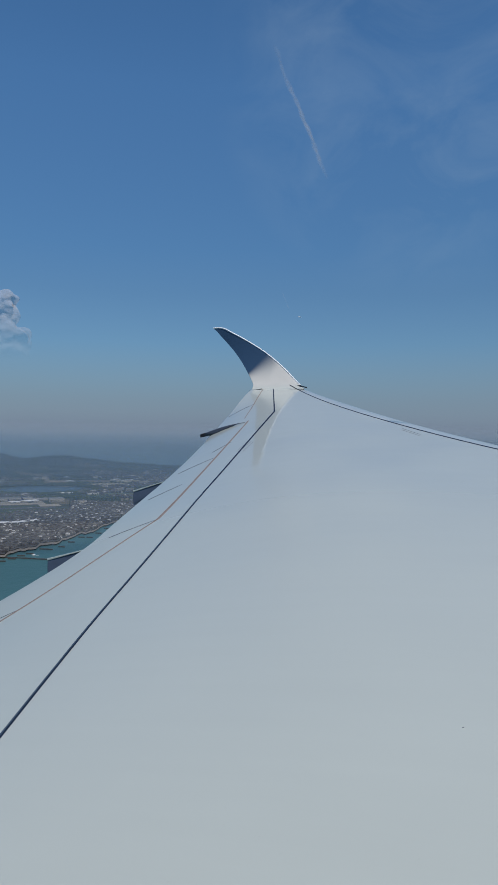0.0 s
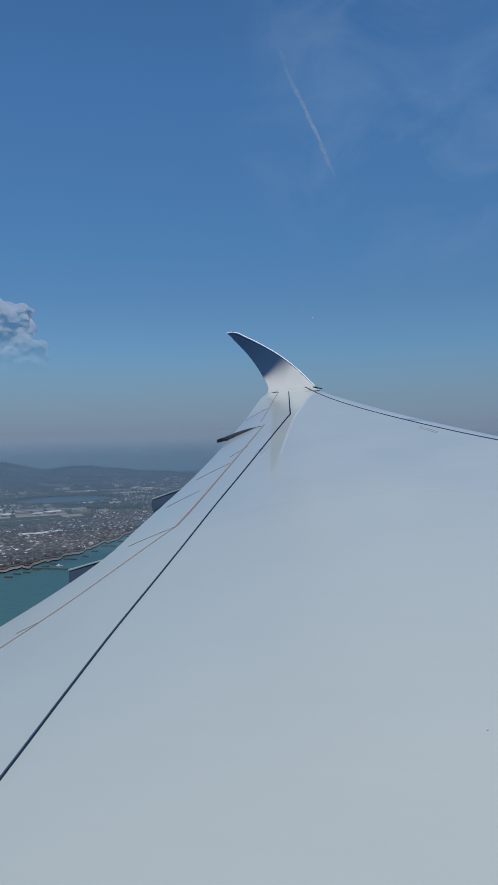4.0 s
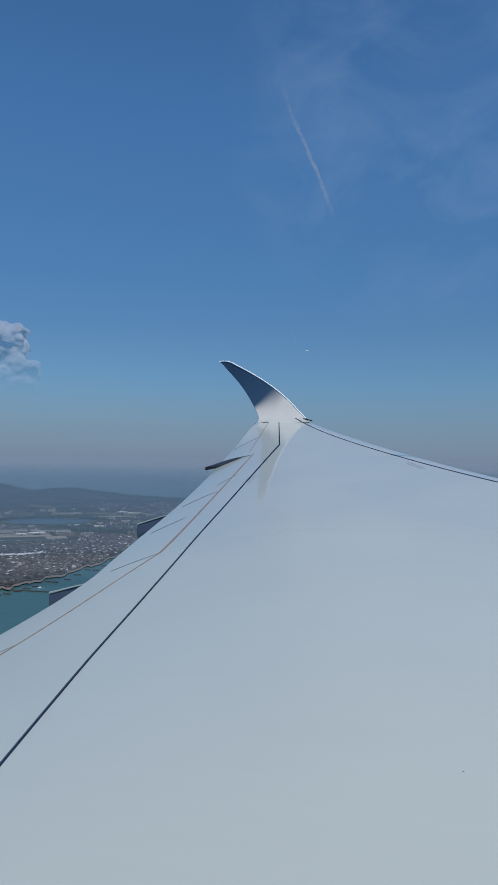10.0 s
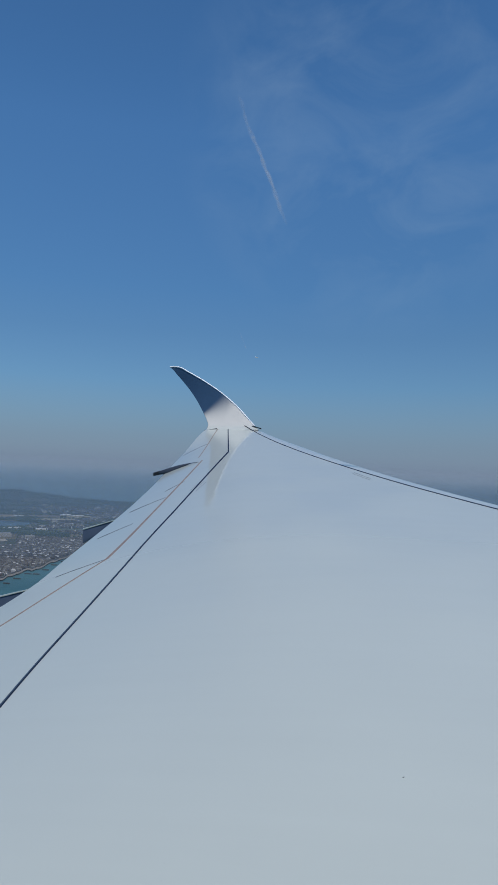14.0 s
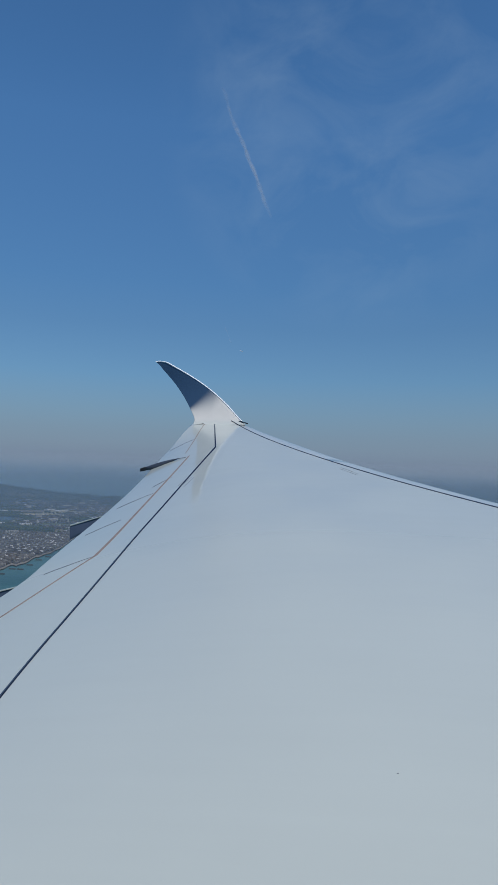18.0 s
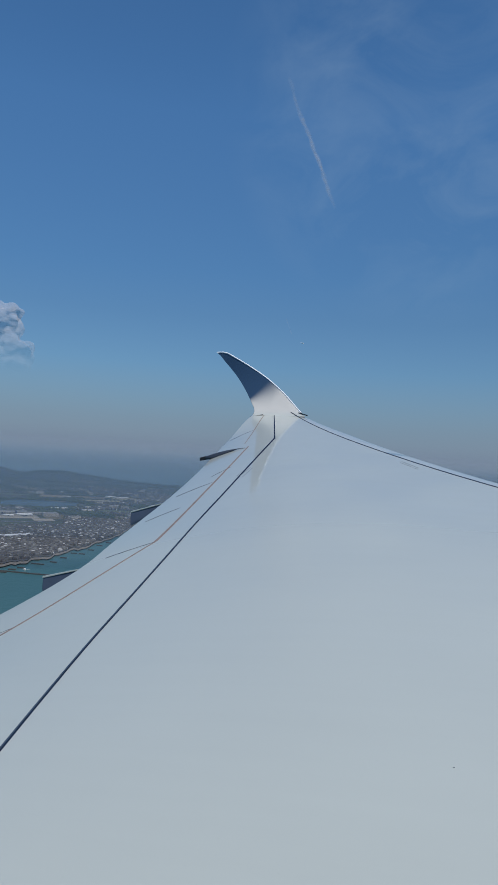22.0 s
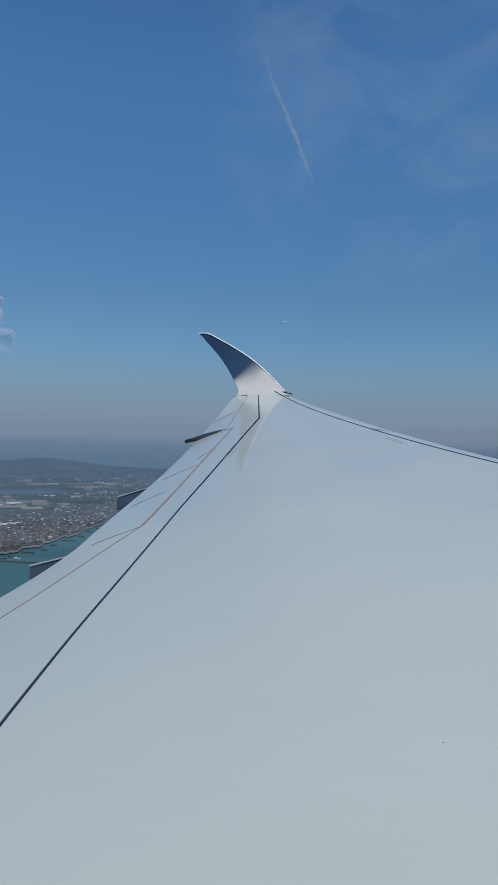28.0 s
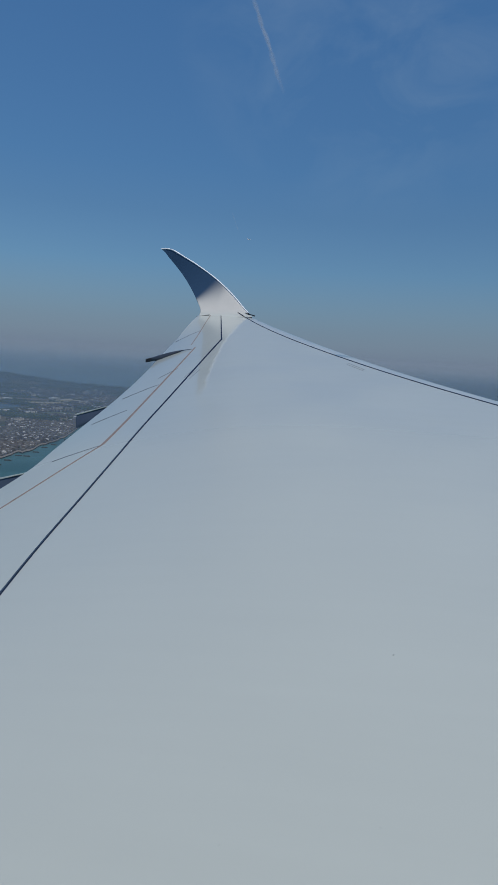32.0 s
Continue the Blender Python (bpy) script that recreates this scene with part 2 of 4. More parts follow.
ochre_out = eased([(12.66, -6.60), (15.97, -7.20), (19.1, -7.69), (22.28, -8.14)])
ochre_in = eased([(4.0, -6.52), (8.01, -6.69), (9.4, -6.73), (10.24, -6.75), (11.15, -6.74), (12.14, -6.67), (12.66, -6.60)])


def ochre_line(o):
    return ochre_out(o) if o > 12.66 else ochre_in(o)


te_line = eased([(4.0, -8.55), (9.2, -8.20), (10.39, -8.06), (11.3, -8.0), (12.4, -8.06), (13.86, -8.39), (15.63, -8.63), (17.48, -8.76), (20.11, -9.08), (24.25, -9.76), (28.0, -10.1)])
mean_te = curve3((9.63, -5.84), (16.4, -7.38), (28.0, -10.1))


def smooth01(a, b, v):
    w = max(0.0, min(1.0, (v - a) / (b - a)))
    return w * w * (3 - 2 * w)


chord_fit = np.polyfit(np.arange(-0.5, 28.6, 0.5), [slat_line(float(o)) for o in np.arange(-0.5, 28.6, 0.5)], 5)      # the front line without its kink


def skin(x, o):
    """Height of the upper skin: the bent span, and the rear half of the section falling to the trailing edge."""
    te = mean_te(o)
    c = float(np.polyval(chord_fit, o)) - te
    w = smooth01(-16, 16, o) * (1 - smooth01(24.5, 28.5, o))
    d = max(0.0, te + 0.58 * c - x)
    return rise(o) - 0.31 * w * d ** 3 / (d + 0.12 * c) / c


def nose_len(o):
    return (1.35 - 0.022 * max(0.0, o - 14)) * (1 - 0.58 * smooth01(24.0, 28.4, o)) + 0.15 * smooth01(20, 26.5, o)


SPAN_IN, SPAN_OUT = -0.6, 28.0


def spans(a, b, step=0.35):
    n = max(2, int(math.ceil((b - a) / step)) + 1)
    return [a + (b - a) * i / (n - 1) for i in range(n)]


def sheet(name, os_, front, back, across, mat, lift=0.0, depth=0.03, droop=0.0):
    """A skin panel between two lines over the wing, closed below to a thickness."""
    vs, fs, k = [], [], across + 1
    for o in os_:
        x0, x1 = front(o), back(o)
        for j in range(k):
            u = j / across
            x = x0 + (x1 - x0) * u
            vs.append((x, o, skin(x, o) + lift - droop * u * u))
    top = len(vs)
    vs += [(x, y, z - depth) for x, y, z in vs]
    n = len(os_)
    for i in range(n - 1):
        for j in range(across):
            a, b, c, d = i * k + j, i * k + j + 1, (i + 1) * k + j + 1, (i + 1) * k + j
            fs.append((a, b, c, d))
            fs.append((a + top, d + top, c + top, b + top))
    for i in range(n - 1):
        for j in (0, across):
            a, b = i * k + j, (i + 1) * k + j
            fs.append((a, b, b + top, a + top))
    for i in (0, n - 1):
        for j in range(across):
            a, b = i * k + j, i * k + j + 1
            fs.append((a, b, b + top, a + top))
    me = mesh(name, vs, fs, mat)
    bm = bmesh.new()
    bm.from_mesh(me)
    bmesh.ops.recalc_face_normals(bm, faces=bm.faces)
    for f in bm.faces:
        f.smooth = abs(f.normal.z) > 0.5
    for e in bm.edges:
        e.smooth = all(f.smooth for f in e.link_faces)
    bm.to_mesh(me)
    bm.free()
    return me


def strip(name, pts, width, mat, lift=0.004):
    """A flat seal over the skin along a line of (span, x), with a width in metres that may taper."""
    vs, fs = [], []
    w0, w1 = width if isinstance(width, tuple) else (width, width)
    n = len(pts)
    for i, (o, x) in enumerate(pts):
        q, r = pts[max(0, i - 1)], pts[min(n - 1, i + 1)]
        d = Vector((r[1] - q[1], r[0] - q[0])).normalized()
        w = (w0 + (w1 - w0) * i / (n - 1)) / 2
        for s in (-1, 1):
            px, py = x - d.y * w * s, o + d.x * w * s
            for h in (lift, -0.01):
                vs.append((px, py, skin(px, py) + h))
    for i in range(n - 1):
        a, b = i * 4, i * 4 + 4
        fs += [(a, a + 2, b + 2, b), (a, b, b + 1, a + 1), (a + 2, a + 3, b + 3, b + 2)]
    return mesh(name, vs, fs, mat)


wing = thing("aircraft_wing", "light grey airliner wing bending up to a curved winglet", "wing")

GAP = 0.012
main_span = spans(SPAN_IN, SPAN_OUT)
part("upper_skin", sheet("upper_skin", main_span, slat_line, lambda o: spar_line(o) + GAP, 26, PAINT), wing, "smooth light grey upper wing skin")


def slat_mesh(a, b):
    """The rounded leading edge from the slat line over the nose and back below."""
    vs, fs, k = [], [], 15
    os_ = spans(a, b, 0.3)
    for o in os_:
        x, z, ln = slat_line(o) + GAP, rise(o), nose_len(o)
        t = 0.36 * ln
        for j in range(k):
            ph = math.pi * j / (k - 1)
            px = x + ln * math.sin(ph) if j <= k // 2 else x + ln * math.sin(ph) * 0.96
            vs.append((px, o, z - t * (1 - math.cos(ph)) * 0.9))
    for i in range(len(os_) - 1):
        for j in range(k - 1):
            fs.append((i * k + j, i * k + j + 1, (i + 1) * k + j + 1, (i + 1) * k + j))
    for e in (0, len(os_) - 1):
        fs.append(tuple(e * k + j for j in range(k)))
    me = mesh("slat", vs, fs, PAINT_LIGHT, smooth=True)
    return me


for a, b in ((SPAN_IN, 7.4), (7.405, 14.2), (14.205, 21.0), (21.005, 28.0)):
    part("slat", slat_mesh(a, b), wing, "pale grey rounded leading-edge slat")

part("lower_skin", sheet("lower_skin", main_span, lambda o: slat_line(o) + 0.2, lambda o: te_line(o) + 0.35, 4, UNDER,
                         lift=-0.16, depth=0.22), wing, "grey underside of the wing")

# fixed shroud between the rear spar and the ochre seal
part("shroud_panel", sheet("shroud_panel", spans(SPAN_IN, 15.5), spar_line, ochre_line, 3, PAINT), wing)
part("shroud_panel", sheet("shroud_panel", spans(15.5, 22.28), spar_line, ochre_line, 3, PAINT), wing)
part("tip_panel", sheet("tip_panel", spans(22.28, SPAN_OUT), spar_line, te_line, 6, PAINT), wing)

# spoilers and flap panels aft of the seal; each panel's edges run square to the seal
cuts = [SPAN_IN, 8.4, 12.5, 15.5, 17.6, 19.1, 22.28]
names = ["inner_flap", "outer_flap", "spoiler", "spoiler", "spoiler", "aileron"]
for nm, a, b in zip(names, cuts, cuts[1:]):
    part(nm, sheet(nm, spans(a, b), lambda o: ochre_line(o) - GAP, te_line, 4, PAINT, depth=0.025), wing)

# seals and gaps
ks = spans(SPAN_IN, 23.09, 0.4)
part("spar_seal", strip("spar_seal", [(o, spar_line(o)) for o in ks], (0.028, 0.068), SEAL), wing, "dark blue-black seal along the rear spar")
part("seal_bead", strip("seal_bead", [(o, spar_line(o)) for o in spans(SPAN_IN, 14.0, 0.4)], (0.009, 0.016), SEAL_PALE, lift=0.013), wing, "paler slate bead along the seal")
part("tip_seal", strip("tip_seal", [(o, -7.46 - 0.336 * (o - 23.09)) for o in spans(23.05, 28.1, 0.4)], (0.05, 0.035), SEAL), wing)
part("ochre_seal", strip("ochre_seal", [(o, ochre_line(o)) for o in spans(12.66, 22.28, 0.4)], (0.08, 0.052), OCHRE), wing, "ochre brown seal")
part("ochre_seal", strip("ochre_seal", [(o, ochre_line(o)) for o in spans(SPAN_IN, 12.66, 0.4)], (0.032, 0.058), OCHRE), wing, "thin ochre brown seal")
part("ochre_seal", strip("ochre_seal", [(o, -8.50 - 0.209 * (o - 22.86)) for o in spans(22.86, 28.0, 0.4)], 0.03, OCHRE), wing, "thin ochre brown seal")
part("slat_seal", strip("slat_seal", [(o, slat_line(o)) for o in spans(SPAN_IN, 27.5, 0.4)], (0.085, 0.04), SEAL, lift=0.006), wing, "dark seal along the slats")
for (o0, x0), (o1, x1), w in (((12.38, -7.58), (12.66, -6.60), 0.03), ((15.31, -8.26), (15.70, -7.50), 0.032), ((17.39, -8.44), (17.88, -7.58), 0.034),
                              ((18.77, -7.98), (19.49, -7.66), 0.02), ((8.16, -6.92), (8.46, -6.71), 0.014), ((24.38, -9.7), (25.2, -8.98), 0.03)):
    part("panel_gap", strip("panel_gap", [(o0 + (o1 - o0) * k / 6, x0 + (x1 - x0) * k / 6) for k in range(7)], (w * 1.35, w * 0.5), SEAL_GREY), wing)
for k in range(3):
    part("placard", strip("placard", [(17.72 + 0.14 * k, -6.62 - 0.13 * k), (18.2 + 0.14 * k, -6.66 - 0.13 * k), (18.75 + 0.1 * k, -6.69 - 0.11 * k)], 0.02, FAINT), wing)
for k in range(2):
    part("placard", strip("placard", [(19.8 - 0.2 * k, -2.56), (19.35 - 0.2 * k, -2.26), (18.9 - 0.2 * k, -1.97)], 0.014, FAINT), wing)
part("rivet_mark", strip("rivet_mark", [(4.771, -0.193), (4.777, -0.181)], 0.004, FAINT), wing)


# ---------------------------------------------------------------- the winglet
LE_ROWS = [(-7.05, 27.2, 1.79), (-7.72, 28.0, 1.989), (-8.26, 28.6, 2.36), (-9.06, 29.1, 3.06), (-10.0, 29.5, 3.76),
           (-11.0, 29.83, 4.36), (-11.9, 30.1, 4.83), (-12.35, 30.27, 5.05), (-12.72, 30.38, 5.125), (-12.97, 30.4, 5.11)]
TE_ROWS = [(-9.93, 27.2, 1.79), (-10.1, 28.0, 1.985), (-10.24, 28.55, 2.24), (-10.54, 28.95, 2.62), (-11.05, 29.42, 3.25),
           (-11.62, 29.83, 3.87), (-12.18, 30.13, 4.40), (-12.51, 30.27, 4.70), (-12.75, 30.36, 4.94), (-12.96, 30.4, 5.095)]


def glide(rows, s):
    """Catmull-Rom through the rows at s from 0 to len - 1."""
    i = min(int(s), len(rows) - 2)
    f = s - i
    p = [Vector(rows[max(0, min(len(rows) - 1, i + d))]) for d in (-1, 0, 1, 2)]
    return 0.5 * (2 * p[1] + (p[2] - p[0]) * f + (2 * p[0] - 5 * p[1] + 4 * p[2] - p[3]) * f * f + (3 * p[1] - p[0] - 3 * p[2] + p[3]) * f ** 3)


def winglet_mesh(edge):
    vs, fs = [], []
    n, k = 60, 14
    rings = []
    for i in range(n):
        s = 1.0 + (len(LE_ROWS) - 2) * i / (n - 1)
        a, b = glide(LE_ROWS, s), glide(TE_ROWS, s)
        tang = glide(LE_ROWS, min(s + 0.05, len(LE_ROWS) - 1.001)) + glide(TE_ROWS, min(s + 0.05, len(LE_ROWS) - 1.001)) - glide(LE_ROWS, s - 0.05) - glide(TE_ROWS, s - 0.05)
        nrm = (b - a).cross(tang).normalized()
        if nrm.y < 0:
            nrm = -nrm
        if nrm.z > 0:
            nrm = -nrm
        th = 0.10 * (b - a).length
        ring = []
        for j in range(k + 1):
            u = (1 - math.cos(math.pi * j / k)) / 2
            y = 4.2 * th * (0.2969 * math.sqrt(u) - 0.126 * u - 0.3516 * u * u + 0.2843 * u ** 3 - 0.1036 * u ** 4)
            ring.append((a + (b - a) * u + nrm * y, a + (b - a) * u - nrm * y * 0.15 * min(1.0, max(0.0, s - 1.0))))
        rings.append(ring)
    if edge:                       # a bright rounded bead along the leading edge
        for i, ring in enumerate(rings[4:]):
            c, d = ring[0][0], (ring[0][0] - ring[k][0]).normalized()
            t3 = (rings[min(n - 1, i + 5)][0][0] - rings[i + 3][0][0]).normalized()
            e = d.cross(t3).normalized()
            for j in range(12):
                ph = math.pi * j / 6
                vs.append(c + (d * math.cos(ph) + e * math.sin(ph)) * 0.032)
        for i in range(len(rings) - 5):
            for j in range(12):
                fs.append((i * 12 + j, i * 12 + (j + 1) % 12, i * 12 + 12 + (j + 1) % 12, i * 12 + 12 + j))
        return mesh("leading_edge", vs, fs, METAL, smooth=True)
    w = 2 * (k + 1)
    for ring in rings:
        vs += [p[1] for p in ring] + [p[0] for p in ring]
    for i in range(n - 1):
        for j in range(k):
            fs.append((i * w + j, i * w + j + 1, (i + 1) * w + j + 1, (i + 1) * w + j))
            fs.append((i * w + k + 1 + j, (i + 1) * w + k + 1 + j, (i + 1) * w + k + 2 + j, i * w + k + 2 + j))
        fs.append((i * w + k, i * w + w - 1, (i + 1) * w + w - 1, (i + 1) * w + k))
    return mesh("winglet", vs, fs, TIP_SHADE_PAINT, smooth=True)


winglet = part("winglet", winglet_mesh(False), wing, "tall curved winglet sweeping aft, its shade painted on in blue-grey")
part("leading_edge", winglet_mesh(True), winglet, "bright bare metal leading edge")


# ---------------------------------------------------------------- fittings at the trailing edge
def fairing_mesh(name, root, tip, wide, deep, mat, root_deep=0.22):
    """A canoe fairing: a tapering keel from root to a blunt tip."""
    vs, fs = [], []
    a, b = Vector(root), Vector(tip)
    d = (b - a).normalized()
    side = d.cross(Vector((0, 0, 1))).normalized()
    n, k = 9, 8
    for i in range(n):
        u = i / (n - 1)
        w, h = wide * (1 - 0.55 * u * u), deep * (root_deep + (1 - root_deep) * u) 
        for j in range(k):
            ph = 2 * math.pi * j / k + math.pi / 8
            c, s = math.cos(ph), math.sin(ph)
            c = math.copysign(abs(c) ** 0.5, c)
            s = math.copysign(abs(s) ** 0.5, s)
            vs.append(a + (b - a) * u + side * (c * w / 2) + Vector((0, 0, (s - 1) * h / 2)))
    for shrink, out in ((0.86, 0.05), (0.6, 0.08)):        # the blunt end is rounded off
        for v in vs[(n - 1) * k:n * k]:
            c = b - Vector((0, 0, deep * 0.36))
            vs.append(c + (v - c) * shrink + d * (out * deep))
    n += 2
    for i in range(n - 1):
        for j in range(k):
            fs.append((i * k + j, i * k + (j + 1) % k, (i + 1) * k + (j + 1) % k, (i + 1) * k + j))
    fs += [tuple(range(k - 1, -1, -1)), tuple((n - 1) * k + j for j in range(k))]
    return mesh(name, vs, fs, mat)


for root, tip, wide, deep in (((-8.4, 17.9, -1.18), (-10.10, 17.9, -1.70), 0.19, 0.42), ((-7.6, 12.8, -2.32), (-9.36, 12.8, -2.82), 0.18, 0.36)):
    f = part("flap_track_fairing", fairing_mesh("flap_track_fairing", root, tip, wide, deep, FAIRING_SHADE), wing, "flap-track fairing behind the trailing edge, flank shade painted dark blue-grey")
    a, b = Vector(root), Vector(tip)
    # a pale strip is added to paint the sunlit top edge
    up_a, up_b = a + Vector((0, 0, 0.015)), b + (b - a) * 0.012 + Vector((0, 0, 0.02))
    part("cap", fairing_mesh("cap", up_a, up_b, wide * 1.25, 0.05, PAINT), f, "added pale grey strip painting the fairing's sunlit top")


def leaf_mesh(name, root, tip, wide, deep, mat):
    """A slim hinge fairing, thickest near its aft end, with an arched back."""
    vs, fs = [], []
    a, b = Vector(root), Vector(tip)
    side = (b - a).cross(Vector((0, 0, 1))).normalized()
    n, k = 14, 10
    for i in range(n):
        u = i / (n - 1)
        h = deep * (0.06 + 0.94 * smooth01(0.1, 0.72, u)) * (1 - 0.42 * smooth01(0.75, 1.0, u))
        c = a + (b - a) * u + Vector((0, 0, 0.05 * math.sin(math.pi * u) - h * 0.5))
        for j in range(k):
            ph = 2 * math.pi * j / k
            vs.append(c + side * (math.cos(ph) * wide * (0.25 + 0.75 * h / deep) / 2) + Vector((0, 0, math.sin(ph) * h / 2)))
    for i in range(n - 1):
        for j in range(k):
            fs.append((i * k + j, i * k + (j + 1) % k, (i + 1) * k + (j + 1) % k, (i + 1) * k + j))
    fs += [tuple(range(k - 1, -1, -1)), tuple((n - 1) * k + j for j in range(k))]
    return mesh(name, vs, fs, mat, smooth=True)


horn = part("aileron_horn", leaf_mesh("aileron_horn", (-8.2, 22.12, 0.44), (-9.60, 21.95, 0.06), 0.15, 0.22, HORN), wing, "slim dark hinge fairing at the trailing edge")
part("horn_tip", fairing_mesh("horn_tip", (-9.59, 21.951, 0.068), (-9.79, 21.932, 0.008), 0.075, 0.12, BLACK, 1.15), horn, "black hinge fairing tip")
part("tip_horn", fairing_mesh("tip_horn", (-9.62, 28.0, 2.02), (-10.15, 27.88, 1.93), 0.07, 0.12, BLACK), wing, "small dark fitting at the winglet root")
part("nav_light_cover", fairing_mesh("nav_light_cover", (-8.12, 28.34, 2.18), (-7.64, 28.03, 2.066), 0.06, 0.055, BLACK), wing, "dark lens cover at the winglet root")




def wire(name, pts, r, mat):
    """A thin square bead along a line of points."""
    vs, fs = [], []
    for i, p in enumerate(pts):
        a, b = Vector(pts[max(0, i - 1)]), Vector(pts[min(len(pts) - 1, i + 1)])
        d = (b - a).normalized()
        e = d.cross(Vector((0, 0, 1))).normalized()
        g = e.cross(d)
        vs += [Vector(p) + (e * c + g * h) * r for c, h in ((-1, -1), (1, -1), (1, 1), (-1, 1))]
    for i in range(len(pts) - 1):
        fs += [(i * 4 + j, i * 4 + (j + 1) % 4, i * 4 + 4 + (j + 1) % 4, i * 4 + 4 + j) for j in range(4)]
    fs += [(3, 2, 1, 0), tuple(len(vs) - 4 + j for j in range(4))]
    return mesh(name, vs, fs, mat)


part("slat_seal", wire("slat_seal", [(slat_line(27.5), 27.5, rise(27.5) + 0.002), (-7.92, 27.75, 1.934), (-8.08, 27.98, 1.996), (-8.28, 28.2, 2.09), (-8.48, 28.36, 2.18)], 0.012, SEAL), wing)

# ---------------------------------------------------------------- fuselage side that carries the wing
fus = thing("fuselage", "white airliner fuselage side carrying the wing", "aircraft")
bm = bmesh.new()
bmesh.ops.create_cone(bm, cap_ends=True, segments=72, radius1=2.98, radius2=2.98, depth=44.0,
                      matrix=Matrix.Translation((0, -3.35, -0.6)) @ Matrix.Rotation(math.pi / 2, 4, "Y"))
part("skin", done(bm, "skin", FUSE, smooth=True), fus)

# ---------------------------------------------------------------- sea, land and far haze
ALT = -220.0
FAR_OUT = 1.4667      # the plan below is drawn for a lower height and spread by this


def polar(az, r, z=ALT):
    """A place on the ground: degrees aft of the outboard direction, and metres."""
    r *= FAR_OUT
    return (-r * math.sin(radians(az)), r * math.cos(radians(az)), z)


WATER, t = material("sea_water")
co = node(t, "ShaderNodeTexCoord").outputs["Object"]
big = noise_of(t, co, 0.0016, 4.0)
rip = noise_of(t, co, 0.05, 6.0, 0.65)
c = ramp(t, big, [(0.35, (0.034, 0.100, 0.104)), (0.65, (0.048, 0.125, 0.124))])
b = node(t, "ShaderNodeBump", i_Strength=0.8, i_Distance=1.2, i_Height=rip)
surface(t, i_Base_Color=c, i_Roughness=0.38, i_Normal=b.outputs[0])

bm = bmesh.new()
bmesh.ops.create_circle(bm, cap_ends=True, segments=96, radius=4880)
sea = new("water", done(bm, "water", WATER))
sea.location = (0, 0, ALT)
tagged(sea, "calm teal sea reaching the hazy horizon", "sea", kind="structure")

LAND, t = material("land_cover")
co = node(t, "ShaderNodeTexCoord").outputs["Object"]
warp = node(t, "ShaderNodeTexNoise", i_Vector=co, i_Scale=0.006, i_Detail=3.0)
jog = node(t, "ShaderNodeVectorMath", operation="MULTIPLY_ADD", i_0=warp.outputs["Color"], i_1=(90, 90, 0), i_2=co)
cells = node(t, "ShaderNodeTexVoronoi", i_Vector=jog.outputs[0], i_Scale=0.0062)
pick = node(t, "ShaderNodeSeparateColor", i_0=cells.outputs["Color"])
field = ramp(t, pick.outputs[0], [(0.0, (0.021, 0.033, 0.017)), (0.22, (0.036, 0.051, 0.024)), (0.42, (0.150, 0.118, 0.066)), (0.55, (0.030, 0.042, 0.021)),
                                  (0.72, (0.185, 0.150, 0.095)), (0.86, (0.045, 0.060, 0.027))], "CONSTANT")
edge = node(t, "ShaderNodeTexVoronoi", feature="DISTANCE_TO_EDGE", i_Vector=jog.outputs[0], i_Scale=0.0062).outputs[0]
field = mix(t, ramp(t, edge, [(0.03, (1, 1, 1)), (0.06, (0, 0, 0))]), field, (0.013, 0.020, 0.012))
field = mix(t, 0.35, field, ramp(t, noise_of(t, co, 0.05, 5.0), [(0.3, (0.012, 0.018, 0.012)), (0.7, (0.090, 0.084, 0.060))]))
streets = node(t, "ShaderNodeTexVoronoi", feature="DISTANCE_TO_EDGE", i_Vector=jog.outputs[0], i_Scale=0.024).outputs[0]
town = mix(t, ramp(t, streets, [(0.05, (1, 1, 1)), (0.10, (0, 0, 0))]), ramp(t, noise_of(t, co, 0.03, 5.0), [(0.35, (0.021, 0.030, 0.018)), (0.7, (0.060, 0.060, 0.051))]), (0.096, 0.093, 0.090))
c = mix(t, ramp(t, noise_of(t, co, 0.0022, 3.0), [(0.52, (0, 0, 0)), (0.60, (1, 1, 1))]), field, town)
surface(t, i_Base_Color=c, i_Roughness=0.95)

SAND = plain("beach_sand", (0.16, 0.145, 0.125), 0.95, vary=0.2, scale=0.05)
ROCK = plain("dark_rock", (0.06, 0.06, 0.06), 0.95, vary=0.4, scale=0.3, spread=0.5)
CONCRETE = plain("apron_concrete", (0.30, 0.27, 0.22), 0.9, vary=0.10, scale=0.04, spread=0.35)
ASPHALT = plain("asphalt", (0.060, 0.060, 0.062), 0.9, vary=0.2, scale=0.06)
GRASS = plain("mown_grass", (0.036, 0.050, 0.026), 0.95, vary=0.25, scale=0.03)
WHITE = plain("white_paint", (0.78, 0.78, 0.77), 0.5, vary=0.08)
ROOF = plain("flat_roof", (0.34, 0.33, 0.32), 0.85, vary=0.2, scale=0.1, spread=0.6)
WALL = plain("render_wall", (0.50, 0.46, 0.40), 0.9, vary=0.12, scale=0.2, spread=0.5)
GLASS_DARK = plain("dark_glazing", (0.03, 0.04, 0.05), 0.15, vary=0.2)
LAKE = plain("lake_water", (0.030, 0.050, 0.062), 0.22, vary=0.15, scale=0.02)

COAST = [(24.6, 2850), (25.8, 2250), (27.6, 1610), (30, 1240), (32.6, 1070), (36, 950), (40, 868), (50, 770), (64, 725)]
FAR = [(24.6, 3170), (25.8, 3260), (29, 3315), (64, 3315)]


def along(rows, az):
    return float(np.interp(az, [r[0] for r in rows], [r[1] for r in rows]))


